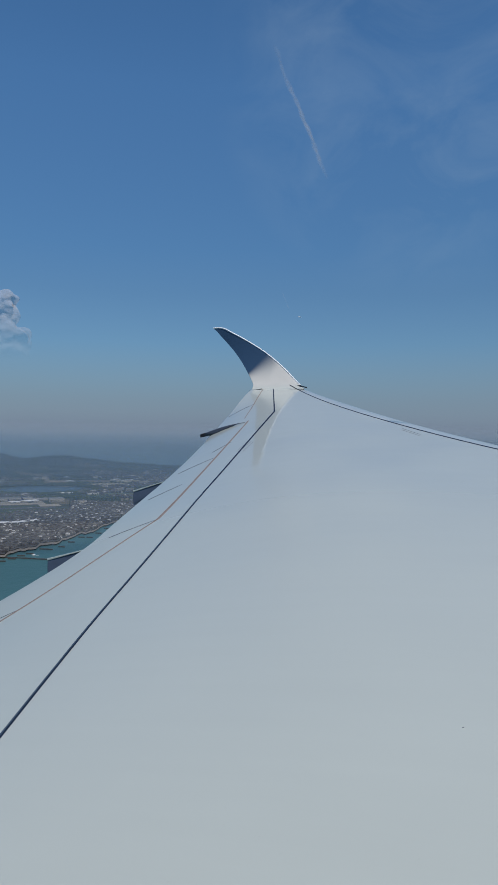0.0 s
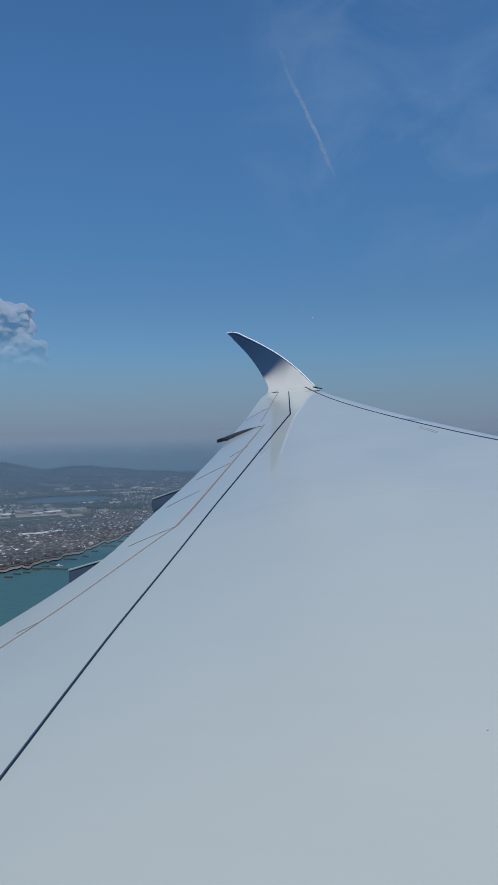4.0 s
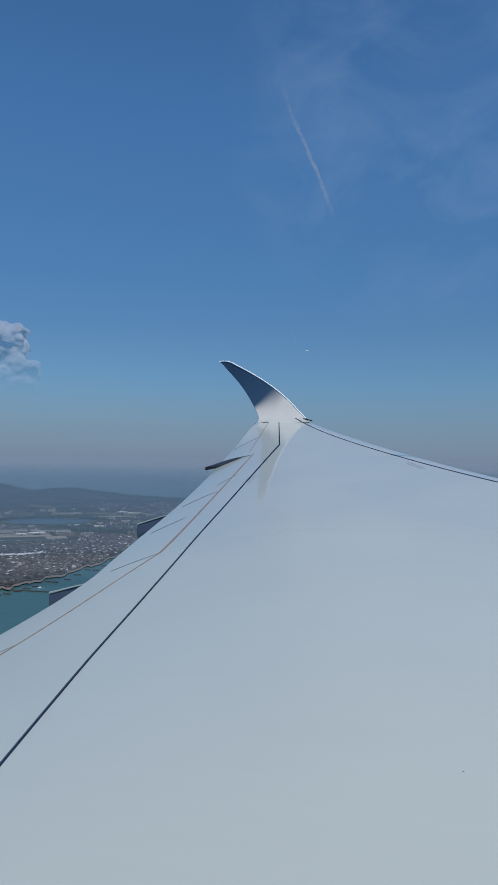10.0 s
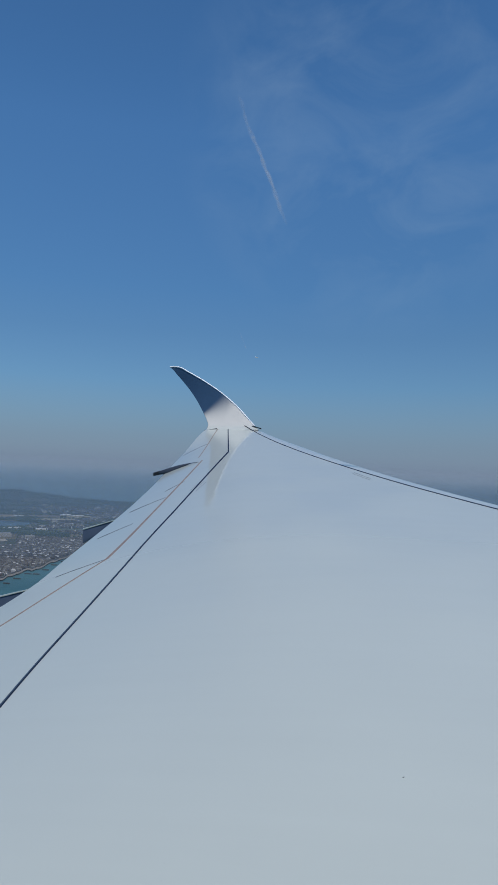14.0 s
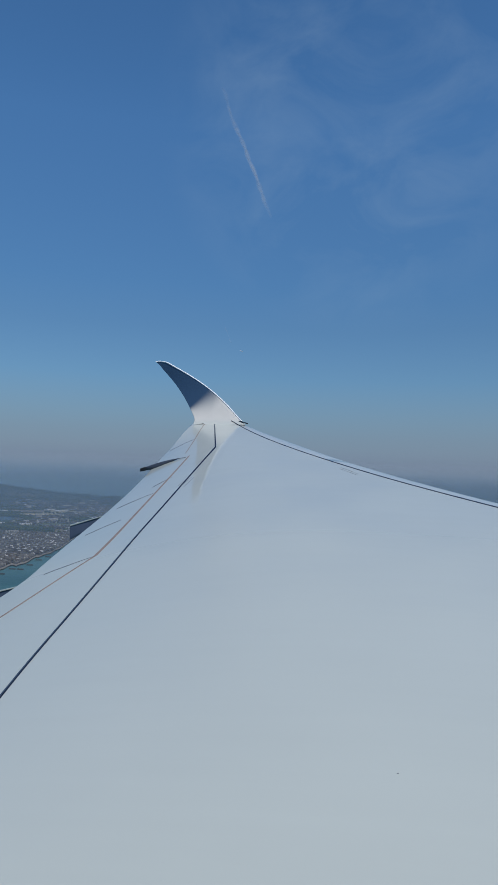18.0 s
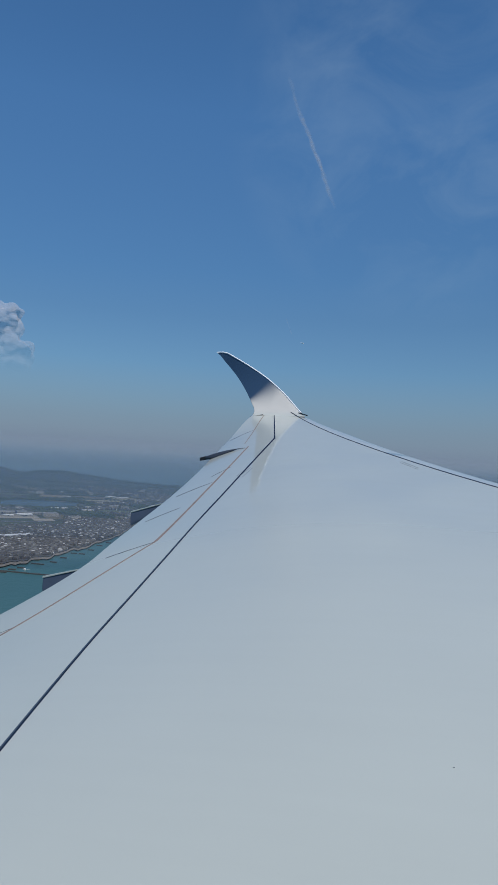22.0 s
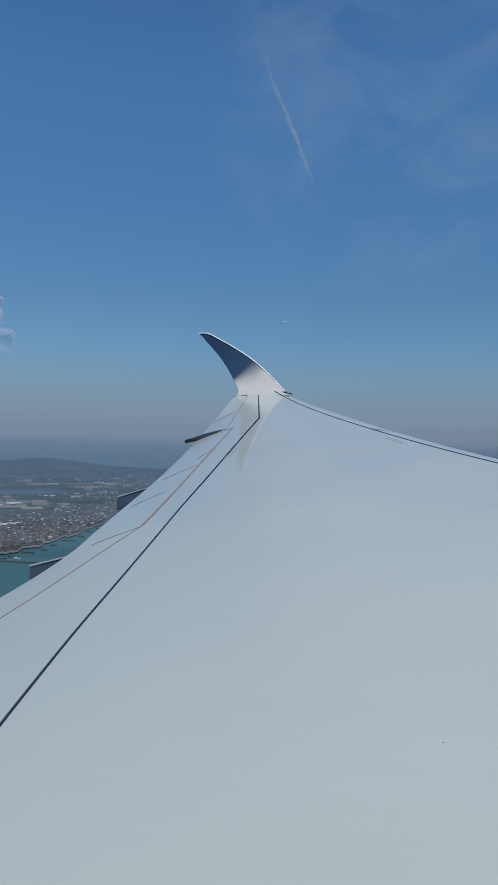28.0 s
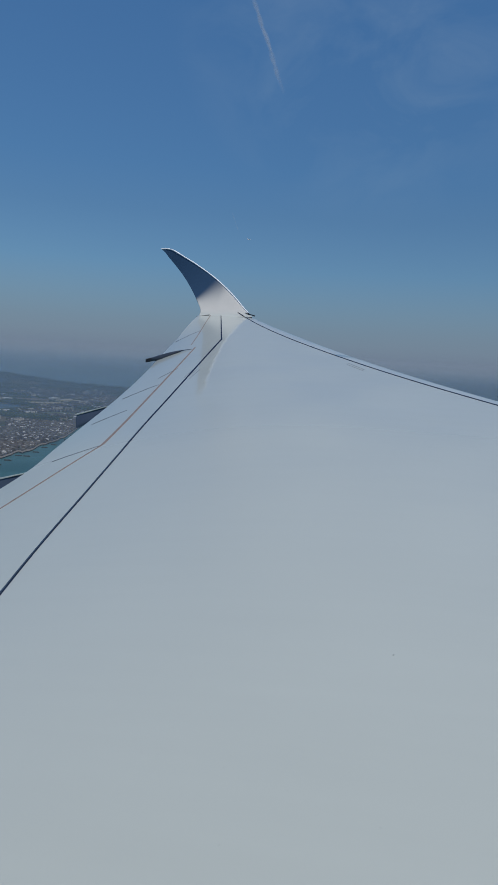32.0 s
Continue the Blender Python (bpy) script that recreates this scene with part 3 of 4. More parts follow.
def shore(az):
    j = noise.noise(Vector((az * 1.7, 3.1, 0))) * 26 + noise.noise(Vector((az * 6.0, 8.2, 0))) * 10
    return along(COAST, az) + j


def land_z(az, u):
    """Low ground at the coast, hills far inland."""
    h = max(0.0, u - 0.55) / 0.45
    hill = 112 * h * max(0.0, min(1.0, (az - 27.5) / 12)) * (0.75 + 0.5 * noise.noise(Vector((az * 0.25, u * 4, 1.0))))
    return ALT + 1.0 + 1.5 * min(1.0, u * 12) + hill * (1 if u < 0.985 else 0.9)


vs, fs = [], []
NA, NR = 150, 46
for i in range(NA):
    az = 24.6 + (64 - 24.6) * (i / (NA - 1)) ** 1.25
    a, b = shore(az), along(FAR, az)
    for j in range(NR):
        u = (j / (NR - 1)) ** 1.35
        x, y, _ = polar(az, a + (b - a) * u)
        vs.append((x, y, land_z(az, u)))
    x, y, _ = polar(az, a - 6)
    vs.append((x, y, ALT - 3.0))
K = NR + 1
for i in range(NA - 1):
    for j in range(NR - 1):
        fs.append((i * K + j, i * K + j + 1, (i + 1) * K + j + 1, (i + 1) * K + j))
    fs.append((i * K + NR, i * K, (i + 1) * K, (i + 1) * K + NR))
land = tagged(new("ground", mesh("ground", vs, fs, LAND, smooth=True)), "flat coastal plain of fields and streets with low far hills", "land", kind="structure")


def band(name, az0, az1, off0, off1, z, mat, label, cat, n=120):
    """A ribbon that follows the shore between two setbacks."""
    vs, fs = [], []
    for i in range(n):
        az = az0 + (az1 - az0) * i / (n - 1)
        s = shore(az)
        wob = 4 * noise.noise(Vector((az * 5, 1, 4)))
        for off, zz in ((off0, z - 1.2), (off0 + 3, z), (off1 + wob, z + 0.2)):
            vs.append(polar(az, s + off, zz))
    for i in range(n - 1):
        for j in range(2):
            fs.append((i * 3 + j, i * 3 + j + 1, i * 3 + j + 4, i * 3 + j + 3))
    return tagged(new(name, mesh(name, vs, fs, mat)), label, cat, kind="structure")


band("beach", 24.8, 60, -5, 6, ALT + 3.6, SAND, "pale sandy beach along the shore", "beach")
band("promenade", 24.8, 60, 15, 20, ALT + 4.2, ASPHALT, "grey road behind the beach", "road")

# stone groynes in the shallows
gv = bmesh.new()
for k in range(5):
    box_bm(gv, 0, -k * 2.6, random.uniform(-0.2, 0.3), random.uniform(2.6, 4), 3.2, 2.6, 0.4)
gm = done(gv, "rocks", ROCK)
groyne = thing("groyne", "dark rock groyne standing off the beach", "breakwater", group="groynes along the beach")
part("rocks", gm, groyne)
for k in range(26):
    az = 26.5 + k * 0.75 + random.uniform(-0.15, 0.15)
    x, y, _ = polar(az, shore(az) - 26 - random.uniform(0, 10))
    m = pose(x, y, ALT + 0.6, 0, 0, az + 62 + random.uniform(-14, 14))
    if k == 0:
        groyne.matrix_world = m
    else:
        copy_thing(groyne, m)

pier = thing("breakwater", "long thin rock breakwater reaching into the sea", "breakwater")
bm = bmesh.new()
a, b = Vector(polar(39.8, 866)), Vector(polar(34.6, 826))
for k in range(60):
    p = a + (b - a) * (k / 59) + Vector((0, 0, 0.4 + random.uniform(-0.3, 0.3)))
    p += Vector((noise.noise(Vector((k * 0.1, 0, 0))) * 8, 0, 0))
    box_bm(bm, p.x, p.y, p.z, random.uniform(4, 6), random.uniform(2.2, 3.4), 2.4)
part("rocks", done(bm, "rocks", ROCK), pier)


# ---------------------------------------------------------------- the airfield near the shore
def flat(name, az, r, along_w, deep, z, mat, turn, label, cat, kind="structure"):
    x, y, _ = polar(az, r)
    ob = new(name, box(name, 0, 0, 0, along_w, deep, 0.5, mat))
    ob.matrix_world = pose(x, y, ALT + z, 0, 0, turn)
    return tagged(ob, label, cat, kind=kind)


T = 44.0        # the lie of the runway
flat("airfield_grass", 41.8, 1462, 440, 330, 2.9, GRASS, T, "mown grass of the airfield", "grass")
flat("runway", 41.6, 1392, 430, 34, 3.4, ASPHALT, T, "dark asphalt runway", "runway")
flat("taxiway", 41.6, 1450, 430, 18, 3.4, ASPHALT, T, "grey taxiway beside the aprons", "taxiway")
for az, r, w, d in ((42.7, 1492, 130, 120), (38.6, 1496, 150, 104), (36.2, 1440, 60, 60)):
    flat("apron", az, r, w, d, 3.9, CONCRETE, T, "pale tan concrete aircraft apron", "apron")
for k in range(9):
    ob = new("runway_mark", box("runway_mark", 0, 0, 0, 12, 1.6, 0.1, WHITE))
    q = Vector(polar(41.6, 1392)) + Vector((math.cos(radians(T)), math.sin(radians(T)), 0)) * ((k - 4) * 46)
    ob.matrix_world = pose(q.x, q.y, ALT + 3.74, 0, 0, T)
    tagged(ob, "white painted centre-line mark on the runway", "marking", "runway marks", "structure")


def tube(name, pts, mat, k=10):
    """A round body along rows of (x, y, z, radius)."""
    vs, fs = [], []
    for x, y, z, r in pts:
        for j in range(k):
            a = 2 * math.pi * j / k
            vs.append((x, y + r * math.cos(a), z + r * math.sin(a)))
    for i in range(len(pts) - 1):
        for j in range(k):
            fs.append((i * k + j, i * k + (j + 1) % k, (i + 1) * k + (j + 1) % k, (i + 1) * k + j))
    fs += [tuple(range(k - 1, -1, -1)), tuple((len(pts) - 1) * k + j for j in range(k))]
    return mesh(name, vs, fs, mat, smooth=True)


def slab(name, pts, th, mat):
    n = len(pts)
    vs = [(x, y, z + th / 2) for x, y, z in pts] + [(x, y, z - th / 2) for x, y, z in pts]
    fs = [tuple(range(n)), tuple(range(2 * n - 1, n - 1, -1))] + [(i, i + n, (i + 1) % n + n, (i + 1) % n) for i in range(n)]
    return mesh(name, vs, fs, mat)


NAVY = plain("navy_paint", (0.02, 0.035, 0.09), 0.4, vary=0.1)
jet = thing("parked_airliner", "small white airliner with a dark tail parked on the apron", "airplane", group="parked airliners")
part("body", tube("body", [(13, 0, 2.6, 0.2), (12, 0, 2.7, 1.0), (10, 0, 2.8, 1.5), (-6, 0, 2.8, 1.5), (-11, 0, 3.3, 0.7), (-13, 0, 3.6, 0.2)], WHITE), jet)
for s in (-1, 1):
    part("wing", slab("wing", [(3, s * 1.2, 2.2), (-1.5, s * 11, 3.0), (-3, s * 11, 3.0), (-2.5, s * 1.2, 2.2)], 0.3, WHITE), jet)
    part("tailplane", slab("tailplane", [(-9.5, s * 0.5, 3.6), (-12, s * 4.2, 3.9), (-13, s * 4.2, 3.9), (-12, s * 0.5, 3.6)], 0.2, WHITE), jet)
    part("engine", tube("engine", [(3.4, s * 3.8, 1.5, 0.7), (1.5, s * 3.8, 1.5, 0.8), (0, s * 3.8, 1.6, 0.5)], NAVY), jet)
part("tail_fin", mesh("tail_fin", [(-8.5, 0.15, 4.0), (-12, 0.15, 8.6), (-13.4, 0.15, 8.6), (-12.6, 0.15, 3.8), (-8.5, -0.15, 4.0), (-12, -0.15, 8.6), (-13.4, -0.15, 8.6), (-12.6, -0.15, 3.8)],
                          [(0, 1, 2, 3), (7, 6, 5, 4), (0, 4, 5, 1), (1, 5, 6, 2), (2, 6, 7, 3)], NAVY), jet, "dark navy tail fin")
for x, y in ((9, 0), (-1, 2), (-1, -2)):
    part("landing_gear", box("landing_gear", x, y, 0.7, 0.5, 0.5, 1.4, BLACK, 0.1), jet)
for k, (az, r, turn) in enumerate(((38.9, 1492, T - 20), (37.7, 1500, T + 12), (41.3, 1488, T + 150))):
    x, y, _ = polar(az, r)
    m = pose(x, y, ALT + 4.15, 0, 0, turn) @ Matrix.Scale(1.45, 4)
    if k == 0:
        jet.matrix_world = m
    else:
        copy_thing(jet, m)


def building(name, label, cat, az, r, w, d, h, turn, roof, group="", bays=6, z=2.5):
    """A flat-roofed block with a parapet and bands of windows on its long sides."""
    x, y, _ = polar(az, r)
    ob = thing(name, label, cat, (x, y, ALT + z), group, turn=turn)
    part("wall", box("wall", 0, 0, h / 2, w, d, h, WALL), ob)
    part("roof", box("roof", 0, 0, h + 0.3, w + 0.8, d + 0.8, 0.6, roof, 0.15), ob)
    part("roof_plant", box("roof_plant", w * 0.2, 0, h + 1.4, w * 0.14, d * 0.3, 1.8, ROOF, 0.1), ob)
    rows = max(1, int(h // 3.4))
    for k in range(rows):
        for s in (-1, 1):
            part("window", box("window", 0, s * (d / 2 + 0.03), 1.8 + k * 3.3, w * 0.9, 0.1, 1.3, GLASS_DARK), ob)
    return ob


building("terminal", "long low airport terminal with a pale roof", "building", 39.4, 1556, 150, 34, 9, T, ROOF)
building("terminal", "grey airport pier building", "building", 36.9, 1552, 70, 22, 7, T + 3, ROOF)
building("hangar", "large white-roofed hangar by the apron", "building", 42.3, 1566, 62, 44, 13, T, WHITE)
building("hangar", "pale hangar by the taxiway", "building", 35.7, 1530, 46, 34, 10, T, ROOF)
tower = thing("control_tower", "concrete control tower with dark glazed cab", "tower", polar(40.9, 1545, ALT + 3.0))
bm = bmesh.new()
bmesh.ops.create_cone(bm, cap_ends=True, segments=12, radius1=3.4, radius2=2.6, depth=20, matrix=Matrix.Translation((0, 0, 10)))
part("shaft", done(bm, "shaft", WALL), tower)
bm = bmesh.new()
bmesh.ops.create_cone(bm, cap_ends=True, segments=12, radius1=3.4, radius2=4.6, depth=4, matrix=Matrix.Translation((0, 0, 22)))
part("cab", done(bm, "cab", GLASS_DARK), tower, "dark glazed cab")
part("cab_roof", box("cab_roof", 0, 0, 24.3, 7, 7, 0.6, ROOF, 0.2), tower)

# white-roofed sheds and flats standing out of the town
for k in range(54):
    az = random.uniform(27.5, 45)
    a = shore(az)
    r = a + 70 + (along(FAR, az) - a) * random.random() ** 1.2 * 0.8
    if 34.5 < az and 1320 < r < 1620:
        continue
    if random.random() < 0.55:
        building("warehouse", "long low warehouse with a bright white roof", "building", az, r, random.uniform(26, 70), random.uniform(14, 26), random.uniform(5, 8), random.uniform(40, 80), WHITE, "white-roofed warehouses", z=1.5)
    else:
        building("apartment_block", "pale flat-roofed apartment block in the town", "building", az, r, random.uniform(18, 34), random.uniform(10, 14), random.choice((10.2, 13.6, 17)), random.uniform(20, 90), ROOF, "apartment blocks", z=1.5)

# the lake behind the airfield, in its ring of trees
LAKE_AT = Vector(polar(36.8, 1850))
vs = []
for k in range(48):
    a = 2 * math.pi * k / 48
    w = 1 + 0.18 * noise.noise(Vector((math.cos(a) * 1.3, math.sin(a) * 1.3, 2)))
    p = LAKE_AT + (Vector((math.cos(radians(37)), math.sin(radians(37)), 0)) * (math.cos(a) * 150)
                   + Vector((-math.sin(radians(37)), math.cos(radians(37)), 0)) * (math.sin(a) * 170)) * w
    vs.append((p.x, p.y, ALT + 3.2))
lake = tagged(new("lake", mesh("lake", vs + [(x, y, z - 2.5) for x, y, z in vs], [tuple(range(48))] + [(i, i + 48, (i + 1) % 48 + 48, (i + 1) % 48) for i in range(48)], LAKE)),
              "still blue-grey lake among trees", "lake", kind="structure")


# ---------------------------------------------------------------- open fields behind the town
FIELDS = []
field_mats = (plain("stubble_field", (0.21, 0.160, 0.098), 0.95, vary=0.15, scale=0.02), plain("pasture", (0.070, 0.082, 0.040), 0.95, vary=0.2, scale=0.02),
              plain("ripe_corn", (0.26, 0.225, 0.145), 0.95, vary=0.12, scale=0.02), plain("fallow_field", (0.13, 0.105, 0.075), 0.95, vary=0.2, scale=0.02))
random.seed(21)
for row, r0 in enumerate((1690, 2010, 2150)):
    for k in range(6):
        az = 27.6 + 2.9 * k + row * 1.1
        x, y, _ = polar(az, r0)
        if random.random() < 0.25 or (Vector((x, y, ALT)) - LAKE_AT).length < 330 or r0 < shore(az) + 150:
            continue
        w, d = random.uniform(120, 190), random.uniform(95, 165)
        lean = [random.uniform(-18, 18) for _ in range(8)]
        quad = [(-w / 2 + lean[0], -d / 2 + lean[1]), (w / 2 + lean[2], -d / 2 + lean[3]), (w / 2 + lean[4], d / 2 + lean[5]), (-w / 2 + lean[6], d / 2 + lean[7])]
        ob = new("field", mesh("field", [(a, b, z) for z in (0.0, -2.0) for a, b in quad], [(0, 1, 2, 3)] + [(i, i + 4, (i + 1) % 4 + 4, (i + 1) % 4) for i in range(4)], field_mats[(k + row) % 4]))
        ob.matrix_world = pose(x, y, ALT + 3.1, 0, 0, az + random.uniform(-8, 8))
        tagged(ob, ("dry tan stubble field", "dull green pasture", "pale straw-coloured field of ripe corn", "brown fallow field")[(k + row) % 4] + " among trees", "field", "fields behind the town", "structure")
        FIELDS.append((x, y, 0.42 * max(w, d)))


def open_field(x, y):
    return any((x - a) ** 2 + (y - b) ** 2 < r * r for a, b, r in FIELDS)


# ---------------------------------------------------------------- houses and woods, past counting
HOUSE, t = material("house_tones")
isl = node(t, "ShaderNodeNewGeometry").outputs["Random Per Island"]
surface(t, i_Base_Color=ramp(t, isl, [(0.0, (0.075, 0.071, 0.068)), (0.25, (0.046, 0.036, 0.032)), (0.45, (0.066, 0.065, 0.064)), (0.6, (0.032, 0.028, 0.026)), (0.82, (0.13, 0.127, 0.12)), (0.95, (0.40, 0.39, 0.38))], "CONSTANT"), i_Roughness=0.9)
FOLIAGE, t = material("tree_foliage")
isl = node(t, "ShaderNodeNewGeometry").outputs["Random Per Island"]
surface(t, i_Base_Color=ramp(t, isl, [(0.0, (0.022, 0.036, 0.018)), (0.5, (0.035, 0.055, 0.025)), (1.0, (0.060, 0.075, 0.035))]), i_Roughness=0.9)

rng = np.random.default_rng(5)


def spot(az_lo, az_hi, power, far_cap=3300):
    az = rng.uniform(az_lo, az_hi)
    a = shore(az)
    return az, a, a + 26 + (min(along(FAR, az), far_cap) - a - 60) * rng.random() ** power


hv, hf = [], []
made = 0
while made < 22000:
    az, a, r = spot(25.5, 50, 1.3)
    x, y, _ = polar(az, r)
    airfield = az > 34.6 and 1335 < r < 1590
    if airfield or (Vector((x, y, ALT)) - LAKE_AT).length < 215 or open_field(x, y):
        continue
    if r > a + 230 and noise.noise(Vector((x * 0.0032, y * 0.0032, 7.7))) < -0.12 + 0.2 * rng.random():
        continue
    u = (r - a) / (along(FAR, az) - a)
    if rng.random() > max(0.006, 1.1 - 1.45 * u):
        continue
    z = land_z(az, u) - 0.5
    w, d, h = rng.uniform(5, 9), rng.uniform(4.5, 7), rng.uniform(3.2, 6.5)
    th = round(rng.uniform(0, 4)) * math.pi / 8 + rng.normal(0, 0.1)
    ca, sa = math.cos(th), math.sin(th)
    n0 = len(hv)
    for px, py, pz in ((-w, -d, 0), (w, -d, 0), (w, d, 0), (-w, d, 0), (-w, -d, h), (w, -d, h), (w, d, h), (-w, d, h), (-w * 0.8, 0, h + 2.4), (w * 0.8, 0, h + 2.4)):
        px, py = px / 2, py / 2
        hv.append((x + px * ca - py * sa, y + px * sa + py * ca, z + pz))
    for q in ((0, 1, 5, 4), (1, 2, 6, 5), (2, 3, 7, 6), (3, 0, 4, 7), (4, 5, 9, 8), (6, 7, 8, 9), (5, 6, 9), (7, 4, 8)):
        hf.append(tuple(n0 + k for k in q))
    made += 1
tagged(new("town_houses", mesh("town_houses", hv, hf, HOUSE)), "small tiled and white houses of the coastal town", "houses", kind="stuff")

tv, tf = [], []


def tuft(x, y, z, r, h):
    n0 = len(tv)
    tv.append((x + rng.normal(0, 0.15) * r, y + rng.normal(0, 0.15) * r, z + h))
    for ring, (rr, zz) in enumerate(((0.62, 0.78), (1.0, 0.45), (0.55, 0.12))):
        for k in range(5):
            a = 2 * math.pi * (k + 0.5 * ring) / 5
            q = r * rr * rng.uniform(0.7, 1.2)
            tv.append((x + q * math.cos(a), y + q * math.sin(a), z + h * zz * rng.uniform(0.85, 1.1)))
    for k in range(5):
        a, b = n0 + 1 + k, n0 + 1 + (k + 1) % 5
        tf.append((n0, a, b))
        tf.append((a, a + 5, b + 5, b))
        tf.append((a + 5, a + 10, b + 10, b + 5))


made = 0
while made < 19000:
    az, a, r = spot(25.5, 50, 1.2)
    x, y, _ = polar(az, r)
    if az > 34.6 and 1335 < r < 1600:
        continue
    dl = (Vector((x, y, ALT)) - LAKE_AT).length
    if dl < 190 or open_field(x, y) or (r < a + 230 and rng.random() < 0.75):
        continue
    if noise.noise(Vector((x * 0.006, y * 0.006, 3.3))) < 0.1 and rng.random() > 0.16 and not dl < 250:
        continue
    u = (r - a) / (along(FAR, az) - a)
    tuft(x, y, land_z(az, u) - 0.6, rng.uniform(2.6, 5.5), rng.uniform(4, 8.5))
    made += 1
# belts of trees round the lake, and between the airfield and the town
for k in range(700):
    a = rng.uniform(0, 2 * math.pi)
    q = LAKE_AT + Vector((math.cos(a), math.sin(a), 0)) * rng.uniform(186, 235)
    tuft(q.x, q.y, ALT + 2.0, rng.uniform(3.5, 6), rng.uniform(6, 11))
for k in range(500):
    x, y, _ = polar(rng.uniform(34.5, 47), rng.uniform(1596, 1616))
    tuft(x, y, ALT + 2.0, rng.uniform(3, 5), rng.uniform(5, 9))
tagged(new("woods", mesh("woods", tv, tf, FOLIAGE)), "dark green woods and tree belts over the plain", "trees", kind="stuff")

# a boat off the beach
x, y, _ = polar(37.4, 872)
boat = thing("boat", "small white boat under way on the sea", "boat")
boat.matrix_world = pose(x, y, ALT + 0.4, 0, 0, 200) @ Matrix.Scale(0.65, 4)
part("hull", slab("hull", [(5, 0, 0.6), (2, 1.4, 0.6), (-5, 1.4, 0.6), (-5, -1.4, 0.6), (2, -1.4, 0.6)], 1.6, WHITE), boat)
part("cabin", box("cabin", -1.5, 0, 2.2, 4, 2.2, 1.8, WHITE, 0.2), boat)
part("wake", slab("wake", [(-6, 1.0, -0.45), (-15, 1.6, -0.45), (-15, -1.6, -0.45), (-6, -1.0, -0.45)], 0.1, WHITE), boat, "white foam wake")

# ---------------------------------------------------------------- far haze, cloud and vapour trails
# a glowing ring; the horizon haze is painted into its emission colours
HAZE_FAR, t = material("painted_far_haze")
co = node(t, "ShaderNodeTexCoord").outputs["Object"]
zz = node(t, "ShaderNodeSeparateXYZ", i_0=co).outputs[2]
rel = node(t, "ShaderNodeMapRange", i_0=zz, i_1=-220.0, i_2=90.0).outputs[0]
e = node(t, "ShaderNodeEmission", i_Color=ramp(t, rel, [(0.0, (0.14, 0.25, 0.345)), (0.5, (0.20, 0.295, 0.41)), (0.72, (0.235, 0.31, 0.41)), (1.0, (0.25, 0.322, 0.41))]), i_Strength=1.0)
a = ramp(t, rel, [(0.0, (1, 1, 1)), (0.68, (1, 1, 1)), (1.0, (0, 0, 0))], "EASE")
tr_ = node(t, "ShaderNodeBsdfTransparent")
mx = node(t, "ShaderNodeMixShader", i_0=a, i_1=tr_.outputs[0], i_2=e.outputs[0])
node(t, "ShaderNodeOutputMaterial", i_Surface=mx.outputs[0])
# haze painted as tint and opacity on see-through upright sheets
VEIL, t = material("painted_thin_haze")
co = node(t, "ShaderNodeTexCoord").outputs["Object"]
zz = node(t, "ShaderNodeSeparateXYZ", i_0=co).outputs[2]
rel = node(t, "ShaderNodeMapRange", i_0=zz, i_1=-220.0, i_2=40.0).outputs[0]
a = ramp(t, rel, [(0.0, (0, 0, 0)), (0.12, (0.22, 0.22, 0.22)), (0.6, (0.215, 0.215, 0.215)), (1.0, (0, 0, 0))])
above = node(t, "ShaderNodeCombineXYZ", i_2=1.0).outputs[0]        # normal fixed upward so every sheet takes the sun alike
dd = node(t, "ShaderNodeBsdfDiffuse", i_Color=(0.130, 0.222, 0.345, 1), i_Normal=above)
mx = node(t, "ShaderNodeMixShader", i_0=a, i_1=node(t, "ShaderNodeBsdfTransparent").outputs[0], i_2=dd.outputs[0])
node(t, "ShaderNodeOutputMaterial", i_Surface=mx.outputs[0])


def ring(name, r, z0, z1, mat, label, n=96, az0=0.0, az1=360.0):
    vs, fs = [], []
    whole = az1 - az0 >= 360
    m = n if whole else n + 1
    for i in range(m):
        az = az0 + (az1 - az0) * i / n
        for k in range(7):
            vs.append(polar(az, r, z0 + (z1 - z0) * k / 6))
    for i in range(n):
        for k in range(6):
            j = (i + 1) % m
            fs.append((i * 7 + k, j * 7 + k, j * 7 + k + 1, i * 7 + k + 1))
    return tagged(new(name, mesh(name, vs, fs, mat, smooth=True)), label, "haze", kind="structure")


ring("backdrop", 3321, ALT, 90, HAZE_FAR, "glowing blue-grey backdrop ring painted as hazy distance")
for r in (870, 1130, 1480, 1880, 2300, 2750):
    ring("haze_veil", r, ALT + 0.2, 40, VEIL, "blue-tinted see-through sheet painted as haze over the coast", az0=-20, az1=75, n=40)

def heaven(az, el, r=4400):
    return Vector((-r * math.cos(radians(el)) * math.sin(radians(az)), r * math.cos(radians(el)) * math.cos(radians(az)), r * math.sin(radians(el))))


CLOUD, t = material("cumulus")
co = node(t, "ShaderNodeTexCoord").outputs["Object"]
zz = node(t, "ShaderNodeSeparateXYZ", i_0=co).outputs[2]
low = node(t, "ShaderNodeMapRange", interpolation_type="SMOOTHSTEP", i_0=zz, i_1=430.0, i_2=800.0).outputs[0]
nz = noise_of(t, co, 0.012, 3.0)
a = maths(t, "MULTIPLY", low, ramp(t, nz, [(0.3, (0.15, 0.15, 0.15)), (0.7, (0.29, 0.29, 0.29))]))
above = node(t, "ShaderNodeCombineXYZ", i_2=1.0).outputs[0]        # normals turned upward to imitate scattered light and flatten the cloud's shading
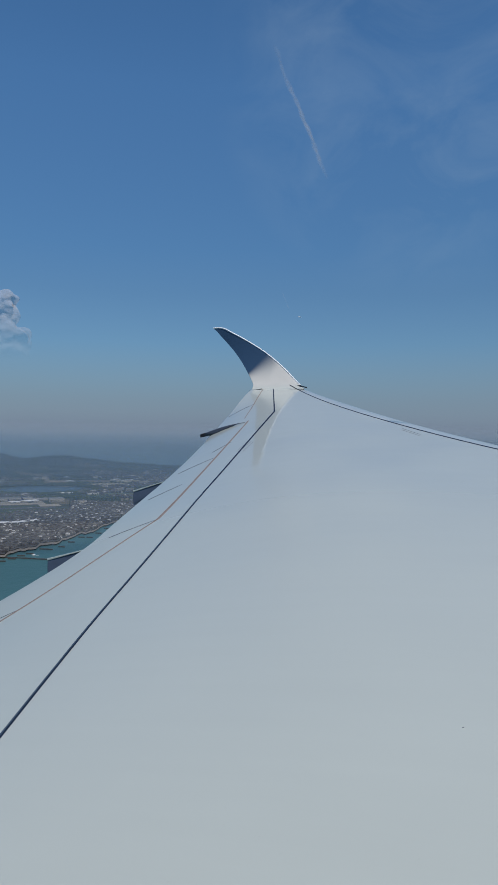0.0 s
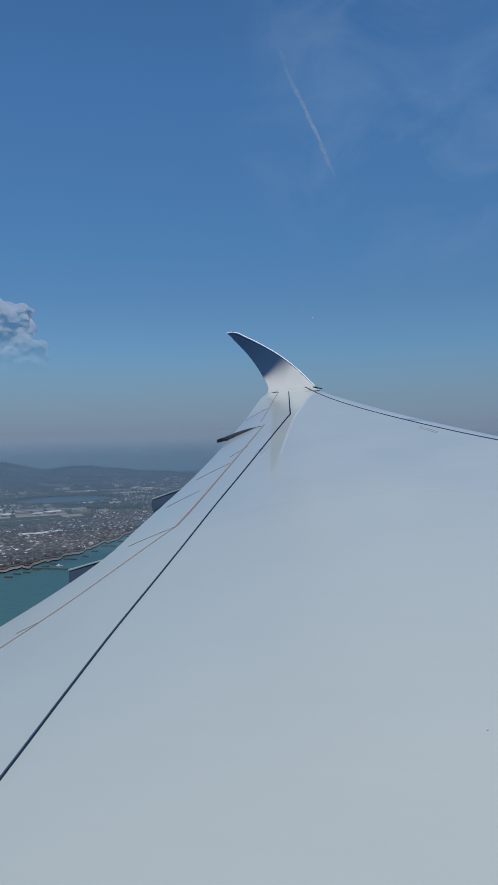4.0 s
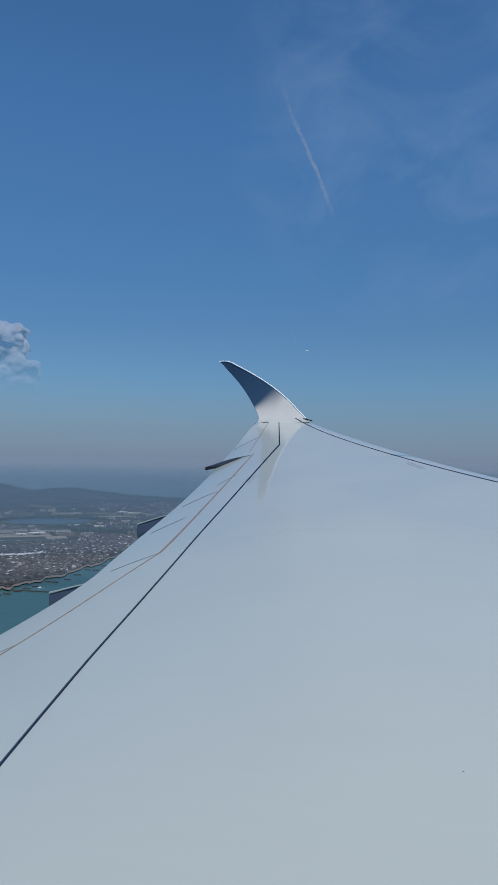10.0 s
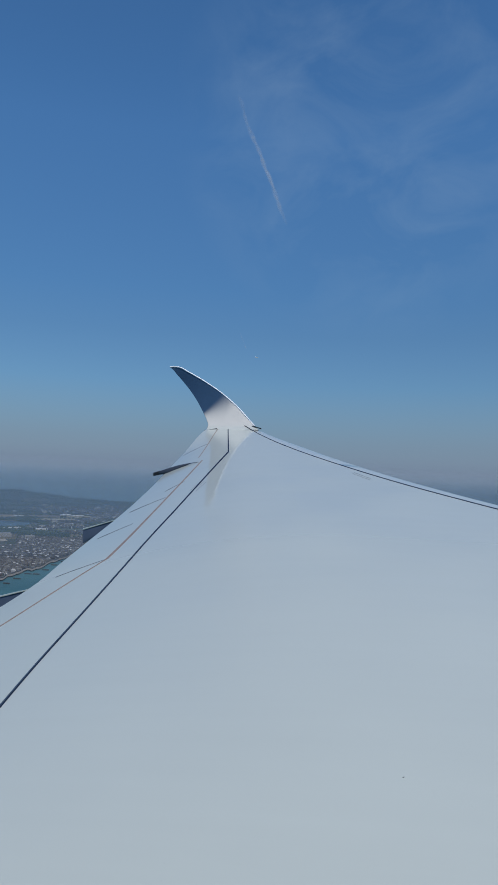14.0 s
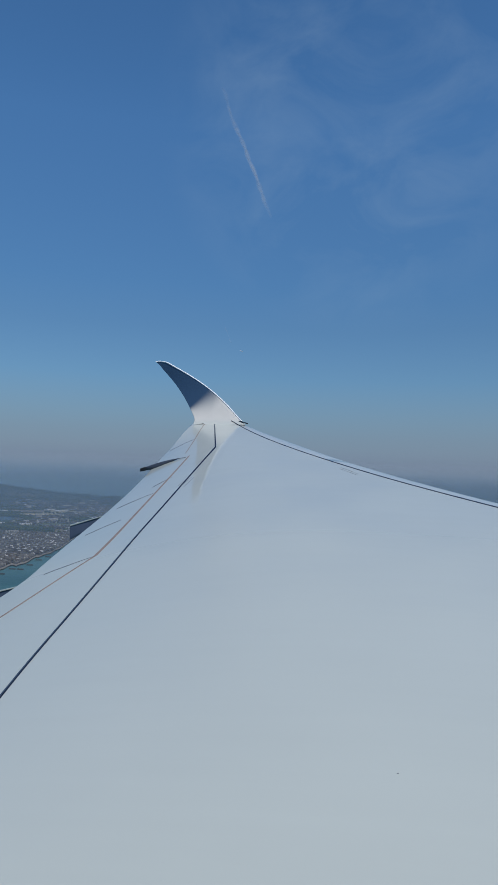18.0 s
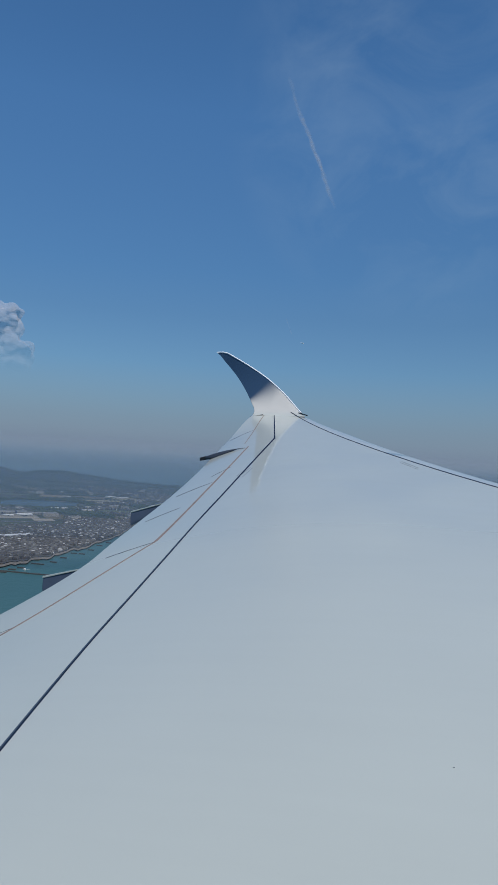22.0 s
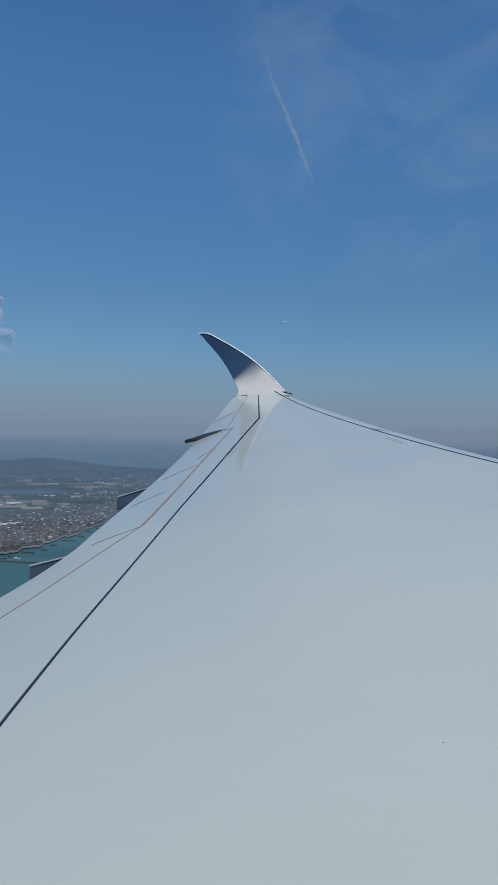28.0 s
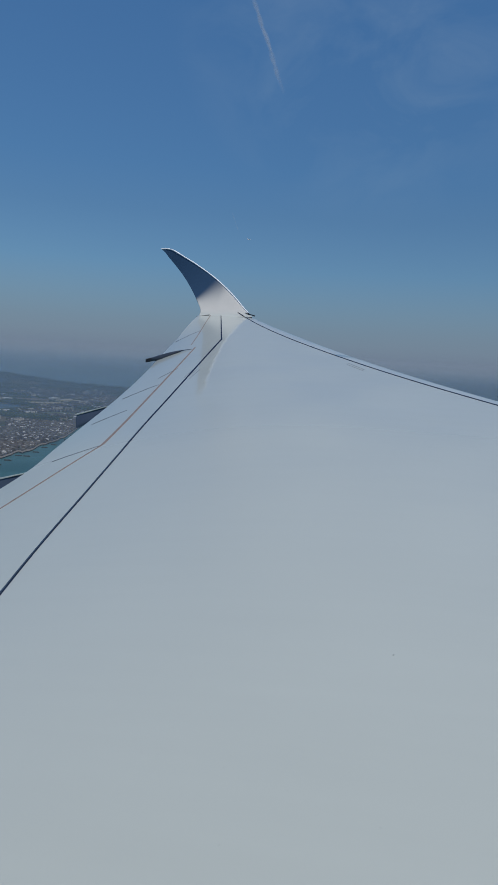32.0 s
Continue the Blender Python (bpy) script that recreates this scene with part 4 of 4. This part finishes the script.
soft = node(t, "ShaderNodeVectorMath", operation="MULTIPLY_ADD", i_0=node(t, "ShaderNodeNewGeometry").outputs["Normal"], i_1=(0.22, 0.22, 0.22), i_2=above).outputs[0]
d1 = node(t, "ShaderNodeBsdfDiffuse", i_Color=(0.80, 0.77, 0.77, 1), i_Normal=node(t, "ShaderNodeVectorMath", operation="NORMALIZE", i_0=soft).outputs[0])
d2 = node(t, "ShaderNodeBsdfDiffuse", i_Color=(0.86, 0.83, 0.83, 1), i_Normal=above)
dd = node(t, "ShaderNodeMixShader", i_0=0.5, i_1=d1.outputs[0], i_2=d2.outputs[0])
mx = node(t, "ShaderNodeMixShader", i_0=a, i_1=node(t, "ShaderNodeBsdfTransparent").outputs[0], i_2=dd.outputs[0])
node(t, "ShaderNodeOutputMaterial", i_Surface=mx.outputs[0])
random.seed(7)
bm = bmesh.new()
for az_a, az_b, el_a, el_b, r_a, r_b, count in ((39.6, 43.0, 6.0, 10.5, 60, 95, 34), (38.4, 41.0, 5.2, 7.7, 45, 72, 22), (39.1, 40.3, 8.8, 10.7, 34, 52, 9)):
    for k in range(count):
        az, el, rad = random.uniform(az_a, az_b), random.uniform(el_a, el_b), random.uniform(r_a, r_b)
        c0 = heaven(az, el, 4550 + random.uniform(-70, 70))
        got = bmesh.ops.create_icosphere(bm, subdivisions=3, radius=rad, matrix=Matrix.Translation(c0))
        for v in got["verts"]:
            n3 = (v.co - c0).normalized()
            v.co += n3 * (noise.fractal(v.co * 0.022, 0.9, 2.1, 4) * rad * 0.24)
cloud = new("cumulus_cloud", done(bm, "cumulus_cloud", CLOUD, smooth=True))
hull = cloud.modifiers.new("hull", "REMESH")
hull.mode, hull.voxel_size, hull.use_smooth_shade = "VOXEL", 12.0, True
tagged(cloud, "towering white cumulus fading into haze below", "cloud", kind="stuff")

TRAIL, t = material("vapour_trail")
co = node(t, "ShaderNodeTexCoord").outputs["Object"]
nz = noise_of(t, co, 0.012, 5.0, 0.65)
u = node(t, "ShaderNodeAttribute", attribute_name="fade").outputs["Fac"]
a = maths(t, "MULTIPLY", u, ramp(t, nz, [(0.34, (0.05, 0.05, 0.05)), (0.66, (0.46, 0.46, 0.46))]))
d1 = node(t, "ShaderNodeBsdfDiffuse", i_Color=(0.8, 0.8, 0.8, 1))
d2 = node(t, "ShaderNodeBsdfTranslucent", i_Color=(0.8, 0.8, 0.8, 1))
dd = node(t, "ShaderNodeMixShader", i_0=0.5, i_1=d1.outputs[0], i_2=d2.outputs[0])
mx = node(t, "ShaderNodeMixShader", i_0=a, i_1=node(t, "ShaderNodeBsdfTransparent").outputs[0], i_2=dd.outputs[0])
node(t, "ShaderNodeOutputMaterial", i_Surface=mx.outputs[0])


def trail(a, b, wide, sway, label, seed):
    """A drifting vapour trail between two places in the sky, with fading ends and edges."""
    vs, fs, fade = [], [], []
    n = 90
    d = (b - a).normalized()
    s = d.cross(Vector((0, 0, 1))).normalized()
    w = s.cross(d)
    for blade in (s, w):               # two crossed sheets of mist, dense at the core
        base = len(vs)
        for i in range(n):
            u = i / (n - 1)
            p = a + (b - a) * u + s * (sway * noise.noise(Vector((u * 6, seed, 0))) + 0.12 * sway * noise.noise(Vector((u * 24, seed, 5))))
            r = wide * (0.8 + 0.9 * abs(noise.noise(Vector((u * 9, seed, 9)))))
            for j in range(7):
                q = (j - 3) / 3
                vs.append(p + blade * (r * q))
                fade.append(min(1.0, 5 * u, 4 * (1 - u)) * (0.45 + 0.55 * u) * (1 - q * q) ** 1.5)
        for i in range(n - 1):
            for j in range(6):
                k = base + i * 7 + j
                fs.append((k, k + 1, k + 8, k + 7))
    me = mesh("vapour_trail", vs, fs, TRAIL, smooth=True)
    at = me.attributes.new("fade", "FLOAT", "POINT")
    at.data.foreach_set("value", fade)
    return tagged(new("vapour_trail", me), label, "contrail", kind="stuff")


trail(heaven(18.5, 29.6), heaven(13.7, 20.4), 19.0, 20.0, "thin white vapour trail breaking up in the wind", 1.3)
trail(heaven(17.4, 11.8), heaven(16.8, 10.4), 4.0, 5.0, "short faint vapour trail far off", 4.1)

# a tiny airliner shape, added to stand for a bright speck in the sky
speck = thing("distant_airliner", "tiny white airliner shape added for a bright speck in the sky", "airplane", heaven(15.9, 9.8, 3900), turn=60)
part("body", tube("body", [(11, 0, 0, 0.3), (9, 0, 0, 1.7), (-7, 0, 0, 1.7), (-12, 0, 0.8, 0.3)], WHITE), speck)
for s in (-1, 1):
    part("wing", slab("wing", [(3, s * 1.2, -0.4), (-3, s * 11, 0.6), (-4.6, s * 11, 0.6), (-2, s * 1.2, -0.4)], 0.5, WHITE), speck)
part("tail_fin", slab("tail_fin", [(-8, 0.2, 1.0), (-11.5, 0.2, 5.5), (-12.8, 0.2, 5.5), (-12, 0.2, 1.0)], 0.4, WHITE), speck)
